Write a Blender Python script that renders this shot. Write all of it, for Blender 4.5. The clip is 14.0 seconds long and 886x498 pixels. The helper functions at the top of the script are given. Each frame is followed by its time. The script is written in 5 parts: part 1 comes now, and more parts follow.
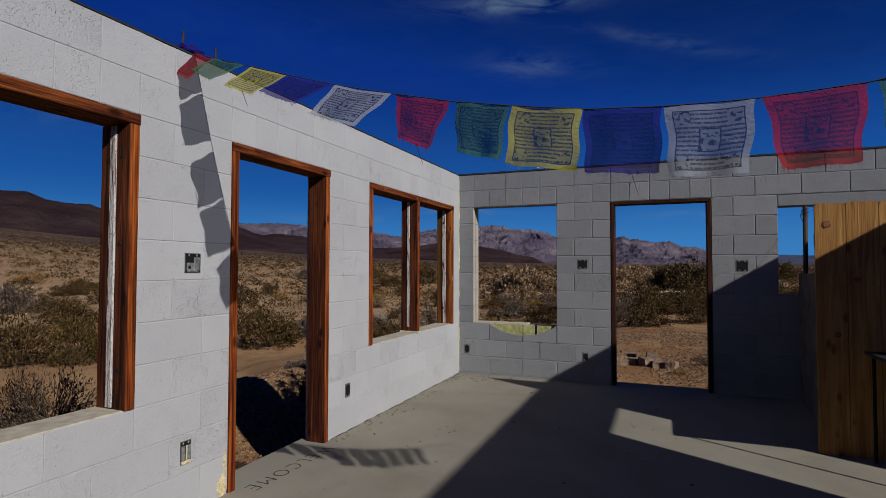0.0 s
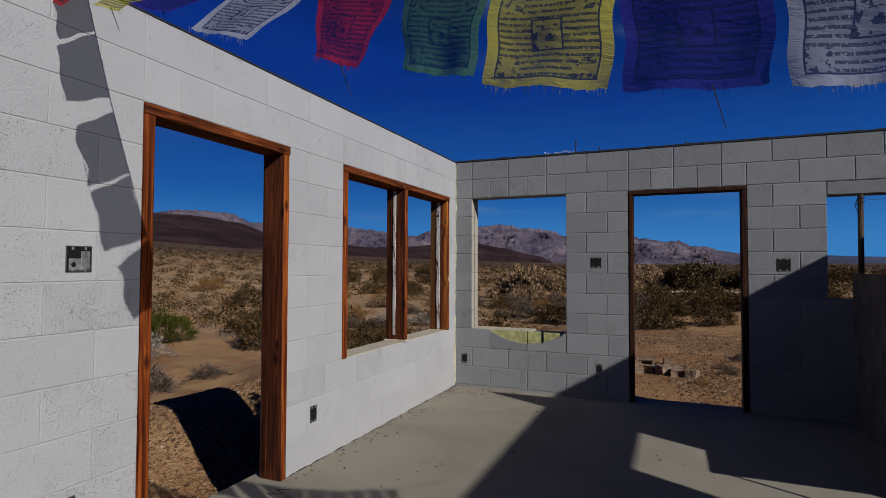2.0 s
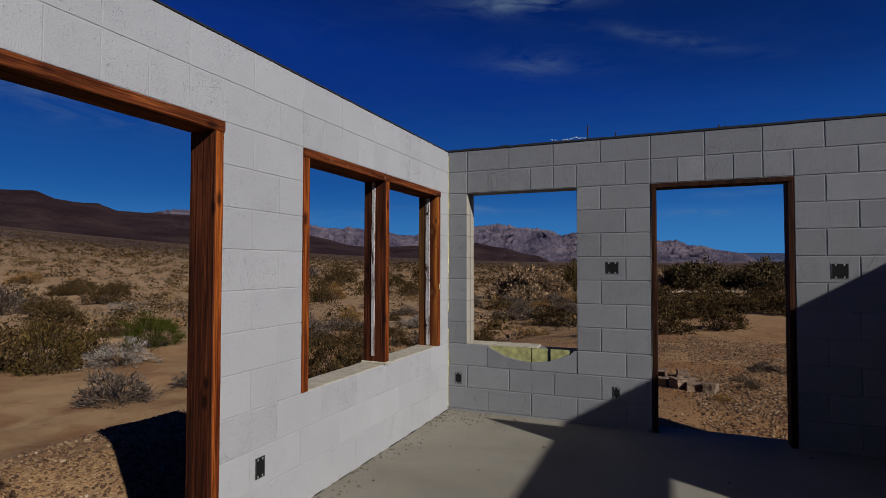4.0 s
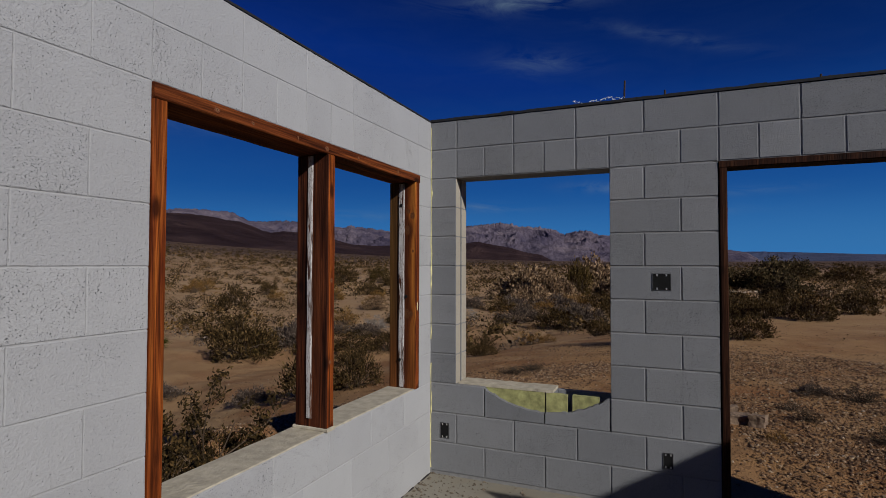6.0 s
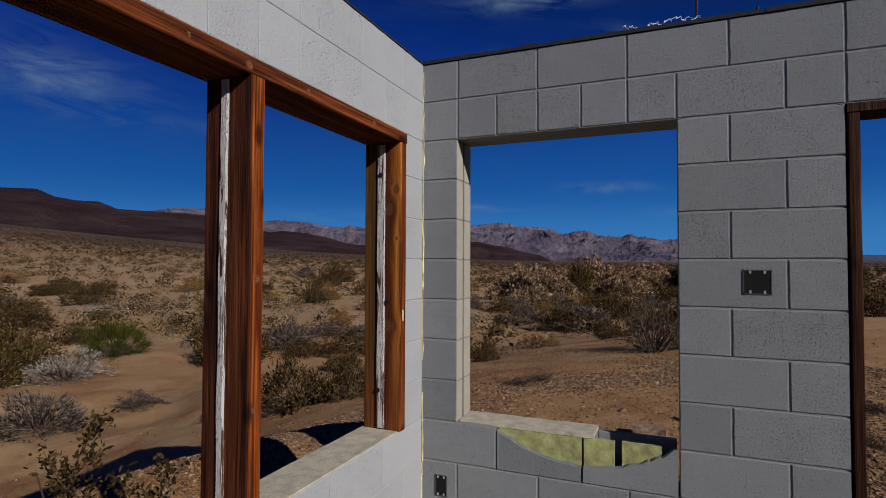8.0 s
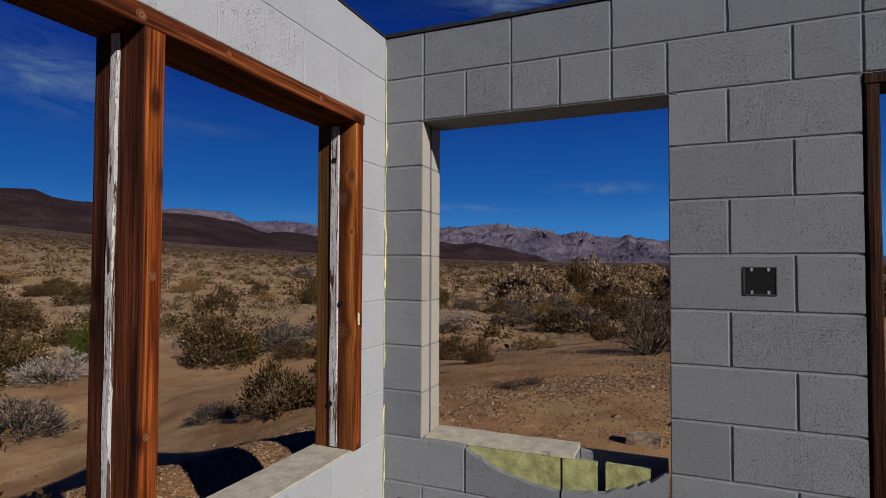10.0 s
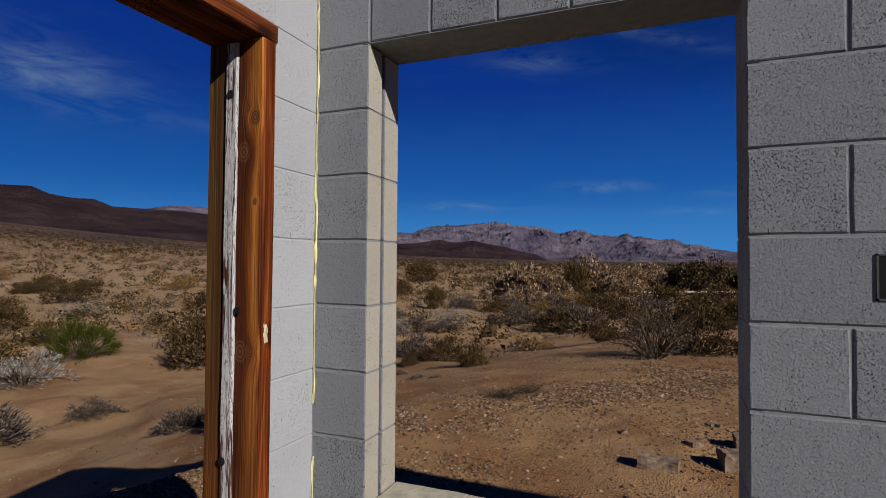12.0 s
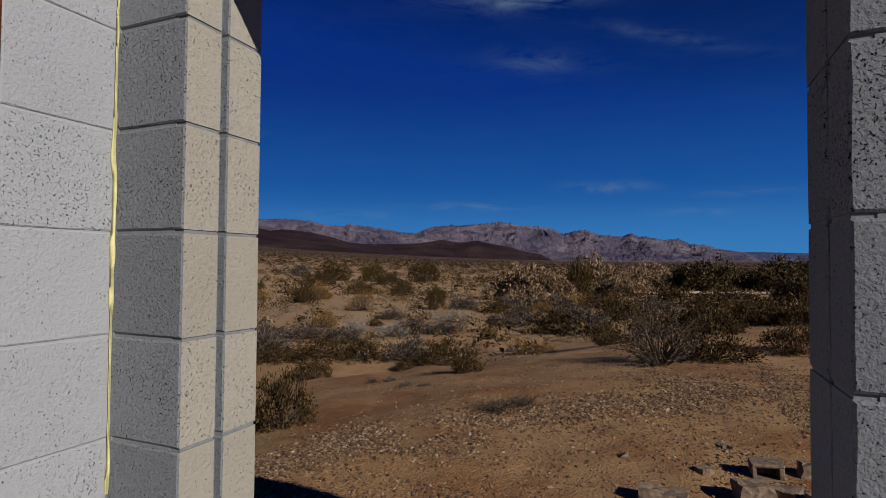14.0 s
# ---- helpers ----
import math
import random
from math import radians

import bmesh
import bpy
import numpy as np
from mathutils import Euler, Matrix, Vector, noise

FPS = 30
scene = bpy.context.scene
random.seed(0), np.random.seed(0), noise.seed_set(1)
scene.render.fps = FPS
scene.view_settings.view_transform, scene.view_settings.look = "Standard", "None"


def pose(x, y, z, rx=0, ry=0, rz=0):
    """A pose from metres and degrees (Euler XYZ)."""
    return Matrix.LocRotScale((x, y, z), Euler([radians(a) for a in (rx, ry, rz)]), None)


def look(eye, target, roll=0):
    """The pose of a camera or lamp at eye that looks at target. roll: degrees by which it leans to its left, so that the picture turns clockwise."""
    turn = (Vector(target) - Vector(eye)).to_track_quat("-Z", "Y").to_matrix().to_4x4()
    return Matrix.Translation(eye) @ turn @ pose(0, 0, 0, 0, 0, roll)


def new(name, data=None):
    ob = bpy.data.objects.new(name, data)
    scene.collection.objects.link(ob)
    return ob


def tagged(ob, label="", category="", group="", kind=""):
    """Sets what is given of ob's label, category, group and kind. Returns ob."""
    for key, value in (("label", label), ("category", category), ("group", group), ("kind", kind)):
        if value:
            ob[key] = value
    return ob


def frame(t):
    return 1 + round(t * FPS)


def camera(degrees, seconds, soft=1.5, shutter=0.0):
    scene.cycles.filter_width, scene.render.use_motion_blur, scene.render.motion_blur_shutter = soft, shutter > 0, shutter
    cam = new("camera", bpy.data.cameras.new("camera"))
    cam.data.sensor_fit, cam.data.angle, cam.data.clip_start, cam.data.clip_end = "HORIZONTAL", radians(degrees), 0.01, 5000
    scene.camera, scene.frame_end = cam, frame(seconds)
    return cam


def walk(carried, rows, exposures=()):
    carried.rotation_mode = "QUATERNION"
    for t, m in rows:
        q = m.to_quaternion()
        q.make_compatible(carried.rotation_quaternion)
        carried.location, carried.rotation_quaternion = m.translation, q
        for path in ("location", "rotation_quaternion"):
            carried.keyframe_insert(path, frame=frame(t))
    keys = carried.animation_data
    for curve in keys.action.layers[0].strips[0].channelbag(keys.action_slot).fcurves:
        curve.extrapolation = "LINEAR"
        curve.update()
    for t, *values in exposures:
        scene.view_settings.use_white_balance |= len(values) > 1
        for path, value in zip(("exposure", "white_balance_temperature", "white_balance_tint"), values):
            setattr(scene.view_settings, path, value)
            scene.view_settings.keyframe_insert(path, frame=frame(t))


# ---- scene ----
cam = camera(78.6, 14.0, soft=0.45)
PATH = [
    (0, (2.361, -6.341, 1.291), (1.611, -4.488, 1.358), 0.1),
    (0.5, (2.329, -6.142, 1.273), (1.575, -4.291, 1.34), 0.1),
    (1, (2.304, -5.957, 1.26), (1.541, -4.109, 1.327), 0.1),
    (1.5, (2.254, -5.757, 1.267), (1.485, -3.912, 1.331), 0.2),
    (2, (2.212, -5.578, 1.286), (1.435, -3.737, 1.35), 0.2),
    (2.5, (2.163, -5.415, 1.289), (1.388, -3.572, 1.353), 0.2),
    (3, (2.126, -5.266, 1.311), (1.351, -3.423, 1.376), 0.2),
    (3.2, (2.115, -5.184, 1.314), (1.338, -3.343, 1.379), 0.2),
    (5.3, (1.681, -3.984, 1.417), (0.926, -2.133, 1.473), -0.1),
    (5.5, (1.668, -3.828, 1.424), (0.889, -1.987, 1.482), 0.1),
    (6, (1.572, -3.484, 1.43), (0.795, -1.642, 1.488), 0.1),
    (6.5, (1.448, -3.148, 1.415), (0.666, -1.308, 1.474), 0.1),
    (7, (1.332, -2.896, 1.413), (0.559, -1.052, 1.471), 0.2),
    (7.5, (1.242, -2.688, 1.409), (0.472, -0.843, 1.466), 0.2),
    (8, (1.189, -2.539, 1.396), (0.416, -0.695, 1.454), 0.2),
    (8.5, (1.232, -2.4, 1.394), (0.461, -0.556, 1.451), 0.2),
    (9, (1.281, -2.334, 1.396), (0.503, -0.492, 1.454), 0.3),
    (9.2, (1.298, -2.317, 1.394), (0.52, -0.475, 1.448), 0.2),
    (11.3, (0.999, -1.758, 1.362), (0.243, 0.092, 1.434), 0.5),
    (11.5, (0.988, -1.657, 1.36), (0.227, 0.192, 1.414), 0.4),
    (12, (1.045, -1.441, 1.352), (0.284, 0.408, 1.406), 0.4),
    (12.5, (1.066, -1.216, 1.372), (0.31, 0.635, 1.425), 0.4),
    (13, (1.074, -1.095, 1.361), (0.307, 0.752, 1.415), 0.3),
    (13.5, (1.076, -0.956, 1.361), (0.305, 0.889, 1.415), 0.4),
    (14, (1.036, -0.739, 1.365), (0.261, 1.104, 1.419), 0.4),
]
walk(cam, [(t, look(e, g, r)) for t, e, g, r in PATH],
     exposures=[(t, s, 6450, 10) for t, s in ((0.0, -0.22), (1.5, -0.20), (3.0, -0.28), (5.5, -0.42), (6.5, -0.53), (7.5, -0.35), (9.0, -0.19), (11.5, -0.08), (12.5, -0.12), (14.0, -0.28))])

# ---------------------------------------------------------------- light
SUN_WAY = Vector((-1.0, 0.55, -0.604)).normalized()
world = bpy.data.worlds.new("world")
scene.world = world
world.use_nodes = True
wn, wl = world.node_tree.nodes, world.node_tree.links
sky = wn.new("ShaderNodeTexSky")
sky.sky_type = "NISHITA"
sky.sun_disc = False
sky.sun_elevation = math.asin(-SUN_WAY.z)
sky.sun_rotation = math.atan2(-SUN_WAY.x, -SUN_WAY.y)
sky.altitude = 600
sky.air_density = 1.0
sky.dust_density = 0.1
sky.ozone_density = 4.0
# a polarised, deep desert blue
calm = wn.new("ShaderNodeMixRGB")
calm.blend_type = "DARKEN"
calm.inputs[0].default_value = 1.0
calm.inputs[2].default_value = (1.4, 2.3, 4.4, 1)
wl.new(sky.outputs[0], calm.inputs[1])
deep = wn.new("ShaderNodeGamma")
deep.inputs[1].default_value = 2.3
wl.new(calm.outputs[0], deep.inputs[0])
hue = wn.new("ShaderNodeMixRGB")
hue.blend_type = "MULTIPLY"
hue.inputs[0].default_value = 1.0
hue.inputs[2].default_value = (0.0125, 0.0480, 0.1300, 1)
wl.new(deep.outputs[0], hue.inputs[1])
# the sky pales evenly towards the horizon
tc = wn.new("ShaderNodeTexCoord")
sep = wn.new("ShaderNodeSeparateXYZ")
wl.new(tc.outputs["Generated"], sep.inputs[0])
low = wn.new("ShaderNodeValToRGB")
low.color_ramp.interpolation = "B_SPLINE"
low.color_ramp.elements[0].position = 0.0
low.color_ramp.elements[0].color = (0.95, 0.95, 0.95, 1)
low.color_ramp.elements[1].position = 0.31
low.color_ramp.elements[1].color = (0, 0, 0, 1)
half_way = low.color_ramp.elements.new(0.11)
half_way.color = (0.60, 0.60, 0.60, 1)
wl.new(sep.outputs[2], low.inputs[0])
pale = wn.new("ShaderNodeMixRGB")
pale.inputs[2].default_value = (0.45, 3.75, 11.0, 1)
wl.new(low.outputs[0], pale.inputs[0])
wl.new(hue.outputs[0], pale.inputs[1])
# and pales further in the dust above the mountains
dust = wn.new("ShaderNodeValToRGB")
dust.color_ramp.interpolation = "EASE"
dust.color_ramp.elements[0].position = 0.02
dust.color_ramp.elements[0].color = (0.36, 0.36, 0.36, 1)
dust.color_ramp.elements[1].position = 0.15
dust.color_ramp.elements[1].color = (0, 0, 0, 1)
wl.new(sep.outputs[2], dust.inputs[0])
hazy = wn.new("ShaderNodeMixRGB")
hazy.inputs[2].default_value = (1.7, 6.2, 12.2, 1)
wl.new(dust.outputs[0], hazy.inputs[0])
wl.new(pale.outputs[0], hazy.inputs[1])
# thin cirrus, drawn out along the wind: a faint veil, thicker in a few banks
def sky_math(op, a, b=0.0):
    q = wn.new("ShaderNodeMath")
    q.operation = op
    for socket, v in zip(q.inputs, (a, b)):
        if isinstance(v, (int, float)):
            socket.default_value = v
        else:
            wl.new(v, socket)
    return q.outputs[0]


bearing = sky_math("MULTIPLY", sky_math("ARCTAN2", sky_math("MULTIPLY", sep.outputs[0], -1.0), sep.outputs[1]), 57.2958)
height = sky_math("MULTIPLY", sky_math("ARCSINE", sep.outputs[2]), 57.2958)
wind = wn.new("ShaderNodeCombineXYZ")
wl.new(sky_math("MULTIPLY", bearing, 0.16), wind.inputs[0])
wl.new(sky_math("ADD", sky_math("MULTIPLY", height, 0.62), sky_math("MULTIPLY", bearing, -0.03)), wind.inputs[1])
cn = wn.new("ShaderNodeTexNoise")
cn.inputs["Scale"].default_value = 1.0
cn.inputs["Detail"].default_value = 8.0
cn.inputs["Roughness"].default_value = 0.60
cn.inputs["Distortion"].default_value = 0.9
wl.new(wind.outputs[0], cn.inputs["Vector"])
cr = wn.new("ShaderNodeValToRGB")
cr.color_ramp.elements[0].position = 0.36
cr.color_ramp.elements[0].color = (0, 0, 0, 1)
cr.color_ramp.elements[1].position = 0.72
cr.color_ramp.elements[1].color = (1, 1, 1, 1)
wl.new(cn.outputs[0], cr.inputs[0])
veil = 0.012
# bearing, height, half-length, half-thickness in degrees, slope, density
for b0, h0, wb, wh, slope, dense in ((14.5, 26.2, 7.0, 1.0, 0.0, 0.55), (12.8, 20.4, 4.2, 1.0, 0.05, 0.26), (0.5, 21.6, 7.0, 0.6, 0.30, 0.17),
                                     (20.0, 6.0, 5.0, 0.42, 0.0, 0.50), (5.8, 7.9, 3.4, 0.50, 0.02, 0.55), (-7.0, 6.9, 4.0, 0.40, 0.0, 0.22),
                                     (59.0, 16.0, 6.0, 2.2, 0.10, 0.48), (52.0, 13.0, 7.0, 0.6, 0.0, 0.18), (33.0, 5.0, 5.0, 0.5, 0.0, 0.25), (-2.0, 5.2, 4.0, 0.4, 0.0, 0.22)):
    db = sky_math("SUBTRACT", bearing, b0)
    dh = sky_math("SUBTRACT", sky_math("SUBTRACT", height, h0), sky_math("MULTIPLY", db, slope))
    fall = sky_math("ADD", sky_math("POWER", sky_math("ABSOLUTE", sky_math("DIVIDE", db, wb)), 2.0), sky_math("POWER", sky_math("ABSOLUTE", sky_math("DIVIDE", dh, wh)), 2.0))
    bank = sky_math("MULTIPLY", sky_math("EXPONENT", sky_math("MULTIPLY", fall, -1.0)), dense)
    veil = sky_math("ADD", bank, veil)
cm = wn.new("ShaderNodeMixRGB")
cm.inputs[2].default_value = (4.0, 6.0, 7.6, 1)
wl.new(sky_math("MULTIPLY", veil, cr.outputs[0]), cm.inputs[0])
wl.new(hazy.outputs[0], cm.inputs[1])
wl.new(cm.outputs[0], wn["Background"].inputs[0])
wn["Background"].inputs[1].default_value = 0.053
sun = new("sun", bpy.data.lights.new("sun", "SUN"))
sun.data.energy = 5.0
sun.data.angle = radians(0.53)
sun.data.color = (1.0, 0.968, 0.93)
sun.matrix_world = look((30, -16.5, 18), Vector((30, -16.5, 18)) + SUN_WAY)
scene.view_settings.exposure = 0.0

C = 0.2032          # one block course
FLOOR = -0.02


# ---------------------------------------------------------------- materials
class Mat:
    """A node material with a small set of builders."""

    def __init__(self, name, rough=0.9, metal=0.0, spec=0.3):
        self.m = bpy.data.materials.new(name)
        self.m.use_nodes = True
        self.n, self.l = self.m.node_tree.nodes, self.m.node_tree.links
        self.b = self.n["Principled BSDF"]
        self.b.inputs["Roughness"].default_value = rough
        self.b.inputs["Metallic"].default_value = metal
        self.b.inputs["Specular IOR Level"].default_value = spec
        self.co = self.n.new("ShaderNodeTexCoord")
        self.h = None

    def pos(self, scale=(1, 1, 1), source="Object"):
        q = self.n.new("ShaderNodeMapping")
        q.inputs["Scale"].default_value = scale
        if source == "World":
            g = self.n.new("ShaderNodeNewGeometry")
            self.l.new(g.outputs["Position"], q.inputs["Vector"])
        else:
            self.l.new(self.co.outputs[source], q.inputs["Vector"])
        return q.outputs[0]

    def noise(self, vec, scale, detail=4.0, rough=0.55, distort=0.0):
        q = self.n.new("ShaderNodeTexNoise")
        q.inputs["Scale"].default_value = scale
        q.inputs["Detail"].default_value = detail
        q.inputs["Roughness"].default_value = rough
        q.inputs["Distortion"].default_value = distort
        self.l.new(vec, q.inputs["Vector"])
        return q.outputs[0]

    def cells(self, vec, scale, feature="F1"):
        q = self.n.new("ShaderNodeTexVoronoi")
        q.feature = feature
        q.inputs["Scale"].default_value = scale
        self.l.new(vec, q.inputs["Vector"])
        return q.outputs[0]

    def ramp(self, fac, *stops):
        q = self.n.new("ShaderNodeValToRGB")
        e = q.color_ramp.elements
        while len(e) < len(stops):
            e.new(0.5)
        for el, (p, c) in zip(e, stops):
            el.position = p
            el.color = (*c, 1) if not isinstance(c, (int, float)) else (c, c, c, 1)
        self.l.new(fac, q.inputs[0])
        return q.outputs[0]

    def mix(self, fac, a, b, how="MIX"):
        q = self.n.new("ShaderNodeMixRGB")
        q.blend_type = how
        for s, v in ((q.inputs[0], fac), (q.inputs[1], a), (q.inputs[2], b)):
            if isinstance(v, (int, float)):
                s.default_value = v if s == q.inputs[0] else (v, v, v, 1)
            elif isinstance(v, tuple):
                s.default_value = (*v, 1)
            else:
                self.l.new(v, s)
        return q.outputs[0]

    def math(self, op, a, b=0.0):
        q = self.n.new("ShaderNodeMath")
        q.operation = op
        for s, v in zip(q.inputs, (a, b)):
            if isinstance(v, (int, float)):
                s.default_value = v
            else:
                self.l.new(v, s)
        return q.outputs[0]

    def random(self):
        return self.n.new("ShaderNodeObjectInfo").outputs["Random"]

    def island(self):
        return self.n.new("ShaderNodeNewGeometry").outputs["Random Per Island"]

    def bump(self, height, strength=0.5, dist=0.01):
        q = self.n.new("ShaderNodeBump")
        q.inputs["Strength"].default_value = strength
        q.inputs["Distance"].default_value = dist
        self.l.new(height, q.inputs["Height"])
        if self.h is not None:
            self.l.new(self.h, q.inputs["Normal"])
        self.h = q.outputs[0]
        self.l.new(self.h, self.b.inputs["Normal"])
        return self

    def colour(self, c):
        if isinstance(c, tuple):
            self.b.inputs["Base Color"].default_value = (*c, 1)
        else:
            self.l.new(c, self.b.inputs["Base Color"])
        return self


def block_material(name, low, high, few, many, stain, size, dark, relief, speck, rough_cast):
    """Concrete block: smooth cast face with fine grain and open pores, sparse on some blocks, dense on others."""
    m = Mat(name, 0.95, spec=0.06)
    p = m.pos(source="World")
    r = m.random()
    turn = m.n.new("ShaderNodeMapping")
    turn.inputs["Rotation"].default_value = (0.61, 0.37, 0.83)
    m.l.new(p, turn.inputs["Vector"])
    p = turn.outputs[0]
    base = m.mix(r, low, high)
    base = m.mix(m.ramp(m.noise(p, 3.1, 5), (0.42, 0.0), (0.75, stain)), base, tuple(v * 0.80 for v in low))
    own = m.math("FRACT", m.math("MULTIPLY", r, 7.31))
    own = m.math("MULTIPLY", own, own)
    dens = m.math("ADD", m.math("MULTIPLY", m.ramp(m.noise(p, 9.0, 4, 0.65), (0.40, 0.0), (0.66, 1.0)), 0.5), m.math("MULTIPLY", own, 0.6))
    # cast grain: sand standing proud and the hollows between, lit and shaded by colour
    grain = m.noise(p, size * 0.8, 4, 0.72)
    coarse = m.math("MULTIPLY", m.math("ADD", m.math("MULTIPLY", dens, 0.7), 0.35), speck)
    base = m.mix(coarse, base, m.ramp(grain, (0.32, 0.35), (0.45, 0.94), (0.56, 1.06), (0.70, 1.45)), "MULTIPLY")
    # pores: small crooked holes, and a few larger voids, their shade painted dark
    lim = m.math("ADD", m.math("MULTIPLY", dens, many - few), few)
    pore = m.math("SUBTRACT", m.noise(p, size * 1.5, 2, 0.5, 0.2), lim)
    big = m.math("SUBTRACT", m.noise(p, size * 0.6, 3, 0.6, 0.4), m.math("SUBTRACT", lim, 0.055))
    pore = m.math("MINIMUM", pore, big)
    holes = m.ramp(pore, (0.0, 1.0), (0.010, 0.0))
    base = m.mix(m.math("MULTIPLY", holes, dark), base, tuple(v * 0.09 for v in low))
    m.colour(base)
    m.bump(grain, 1.0, rough_cast)
    m.bump(m.ramp(pore, (0.0, 0.0), (0.06, 1.0)), 1.0, relief)
    m.bump(m.noise(p, 22, 4), 0.10, 0.01)
    return m.m


M_WHITE = block_material("painted_block", (0.365, 0.365, 0.368), (0.395, 0.395, 0.396), 0.222, 0.332, 0.22, 165, 0.85, 0.006, 0.24, 0.0030)
# mortar beige, lightened to stand for sun on the jamb
M_JAMB = block_material("sunlit_mortar_block", (0.355, 0.318, 0.252), (0.40, 0.36, 0.29), 0.24, 0.345, 0.25, 140, 0.55, 0.003, 0.3, 0.003)
M_GREY = block_material("grey_block", (0.192, 0.197, 0.204), (0.235, 0.239, 0.245), 0.280, 0.360, 0.16, 185, 1.0, 0.009, 0.6, 0.0034)


def mortar_material(name, a, b):
    m = Mat(name, 0.95, spec=0.15)
    p = m.pos(source="World")
    m.colour(m.ramp(m.noise(p, 30, 5), (0.3, a), (0.7, b)))
    m.bump(m.noise(p, 120, 4), 0.5, 0.004)
    return m.m


M_MORTAR = mortar_material("grey_mortar", (0.18, 0.18, 0.178), (0.245, 0.243, 0.238))
M_MORTAR_W = mortar_material("painted_mortar", (0.34, 0.338, 0.334), (0.395, 0.392, 0.387))


def concrete_material():
    m = Mat("concrete_floor", 0.9, spec=0.06)
    p = m.pos(source="World")
    big = m.noise(p, 0.9, 6, 0.6, 0.5)
    col = m.ramp(big, (0.25, (0.20, 0.183, 0.143)), (0.5, (0.268, 0.248, 0.20)), (0.75, (0.32, 0.296, 0.24)))
    col = m.mix(m.ramp(m.noise(p, 5.5, 6, 0.65), (0.45, 0.0), (0.7, 0.35)), col, (0.29, 0.24, 0.165))
    col = m.mix(m.ramp(m.cells(p, 26), (0.0, 0.35), (0.10, 0.0)), col, (0.16, 0.14, 0.11))
    col = m.mix(0.3, col, m.ramp(m.noise(p, 140, 3, 0.7), (0.3, 0.55), (0.7, 1.0)), "MULTIPLY")
    m.colour(col)
    m.bump(m.noise(p, 60, 5, 0.65), 0.25, 0.004)
    m.bump(m.noise(p, 4, 4), 0.2, 0.01)
    return m.m


M_FLOOR = concrete_material()


def wood_material(name, dark, mid, light, along, second_tone=0.0, wcol=(0.55, 0.5, 0.45), fine=0.85, across=15.0):
    """Stained, sun-dried softwood; 'along' is the axis of the grain."""
    m = Mat(name, 0.7, spec=0.08)
    sc = [across, across, across]
    sc["xyz".index(along)] = 0.7
    p = m.pos(tuple(sc), "World")
    g = m.noise(p, 1.5, 6, 0.62, 1.6)
    fs = [120.0, 120.0, 120.0]
    fs["xyz".index(along)] = 2.2
    f = m.noise(m.pos(tuple(fs), "World"), 1.2, 4, 0.65, 0.5)
    col = m.ramp(g, (0.34, dark), (0.5, mid), (0.66, light))
    # sun-bleached and wet-stained stretches
    big = m.noise(m.pos(tuple(2.2 if s > 1 else 0.9 for s in sc), "World"), 1.0, 4)
    col = m.mix(m.ramp(big, (0.50, 0.0), (0.72, 0.4)), col, tuple(min(1, v * 1.15) for v in light))
    col = m.mix(m.ramp(big, (0.28, 0.45), (0.45, 0.0)), col, tuple(v * 0.8 for v in dark))
    col = m.mix(fine, col, m.ramp(f, (0.38, 0.28), (0.62, 1.15)), "MULTIPLY")
    # knots
    ks = [9.0, 9.0, 9.0]
    ks["xyz".index(along)] = 4.0
    k = m.cells(m.pos(tuple(ks), "World"), 1.0)
    col = m.mix(m.ramp(k, (0.09, 0.85), (0.20, 0.0)), col, tuple(v * 0.45 for v in dark))
    if second_tone > 0:
        w = m.ramp(m.noise(m.pos(tuple(v * 0.6 for v in sc), "World"), 1.3, 5, 0.7, 0.6), (0.5 - second_tone * 0.3, 0.0), (0.62 - second_tone * 0.3, 1.0))
        col = m.mix(w, col, wcol)
    m.colour(col)
    m.bump(f, 0.8, 0.005)
    m.bump(g, 0.5, 0.008)
    return m.m


WD = ((0.055, 0.011, 0.004), (0.20, 0.041, 0.008), (0.40, 0.108, 0.018))
M_WOOD_Z = wood_material("stained_wood_upright", *WD, "z")
M_WOOD_SIDE = wood_material("dark_wood_upright", (0.014, 0.005, 0.003), (0.058, 0.016, 0.007), (0.13, 0.036, 0.013), "z", fine=0.8)
M_WOOD_Y = wood_material("stained_wood_level", (0.030, 0.008, 0.004), (0.125, 0.030, 0.009), (0.29, 0.080, 0.020), "y")


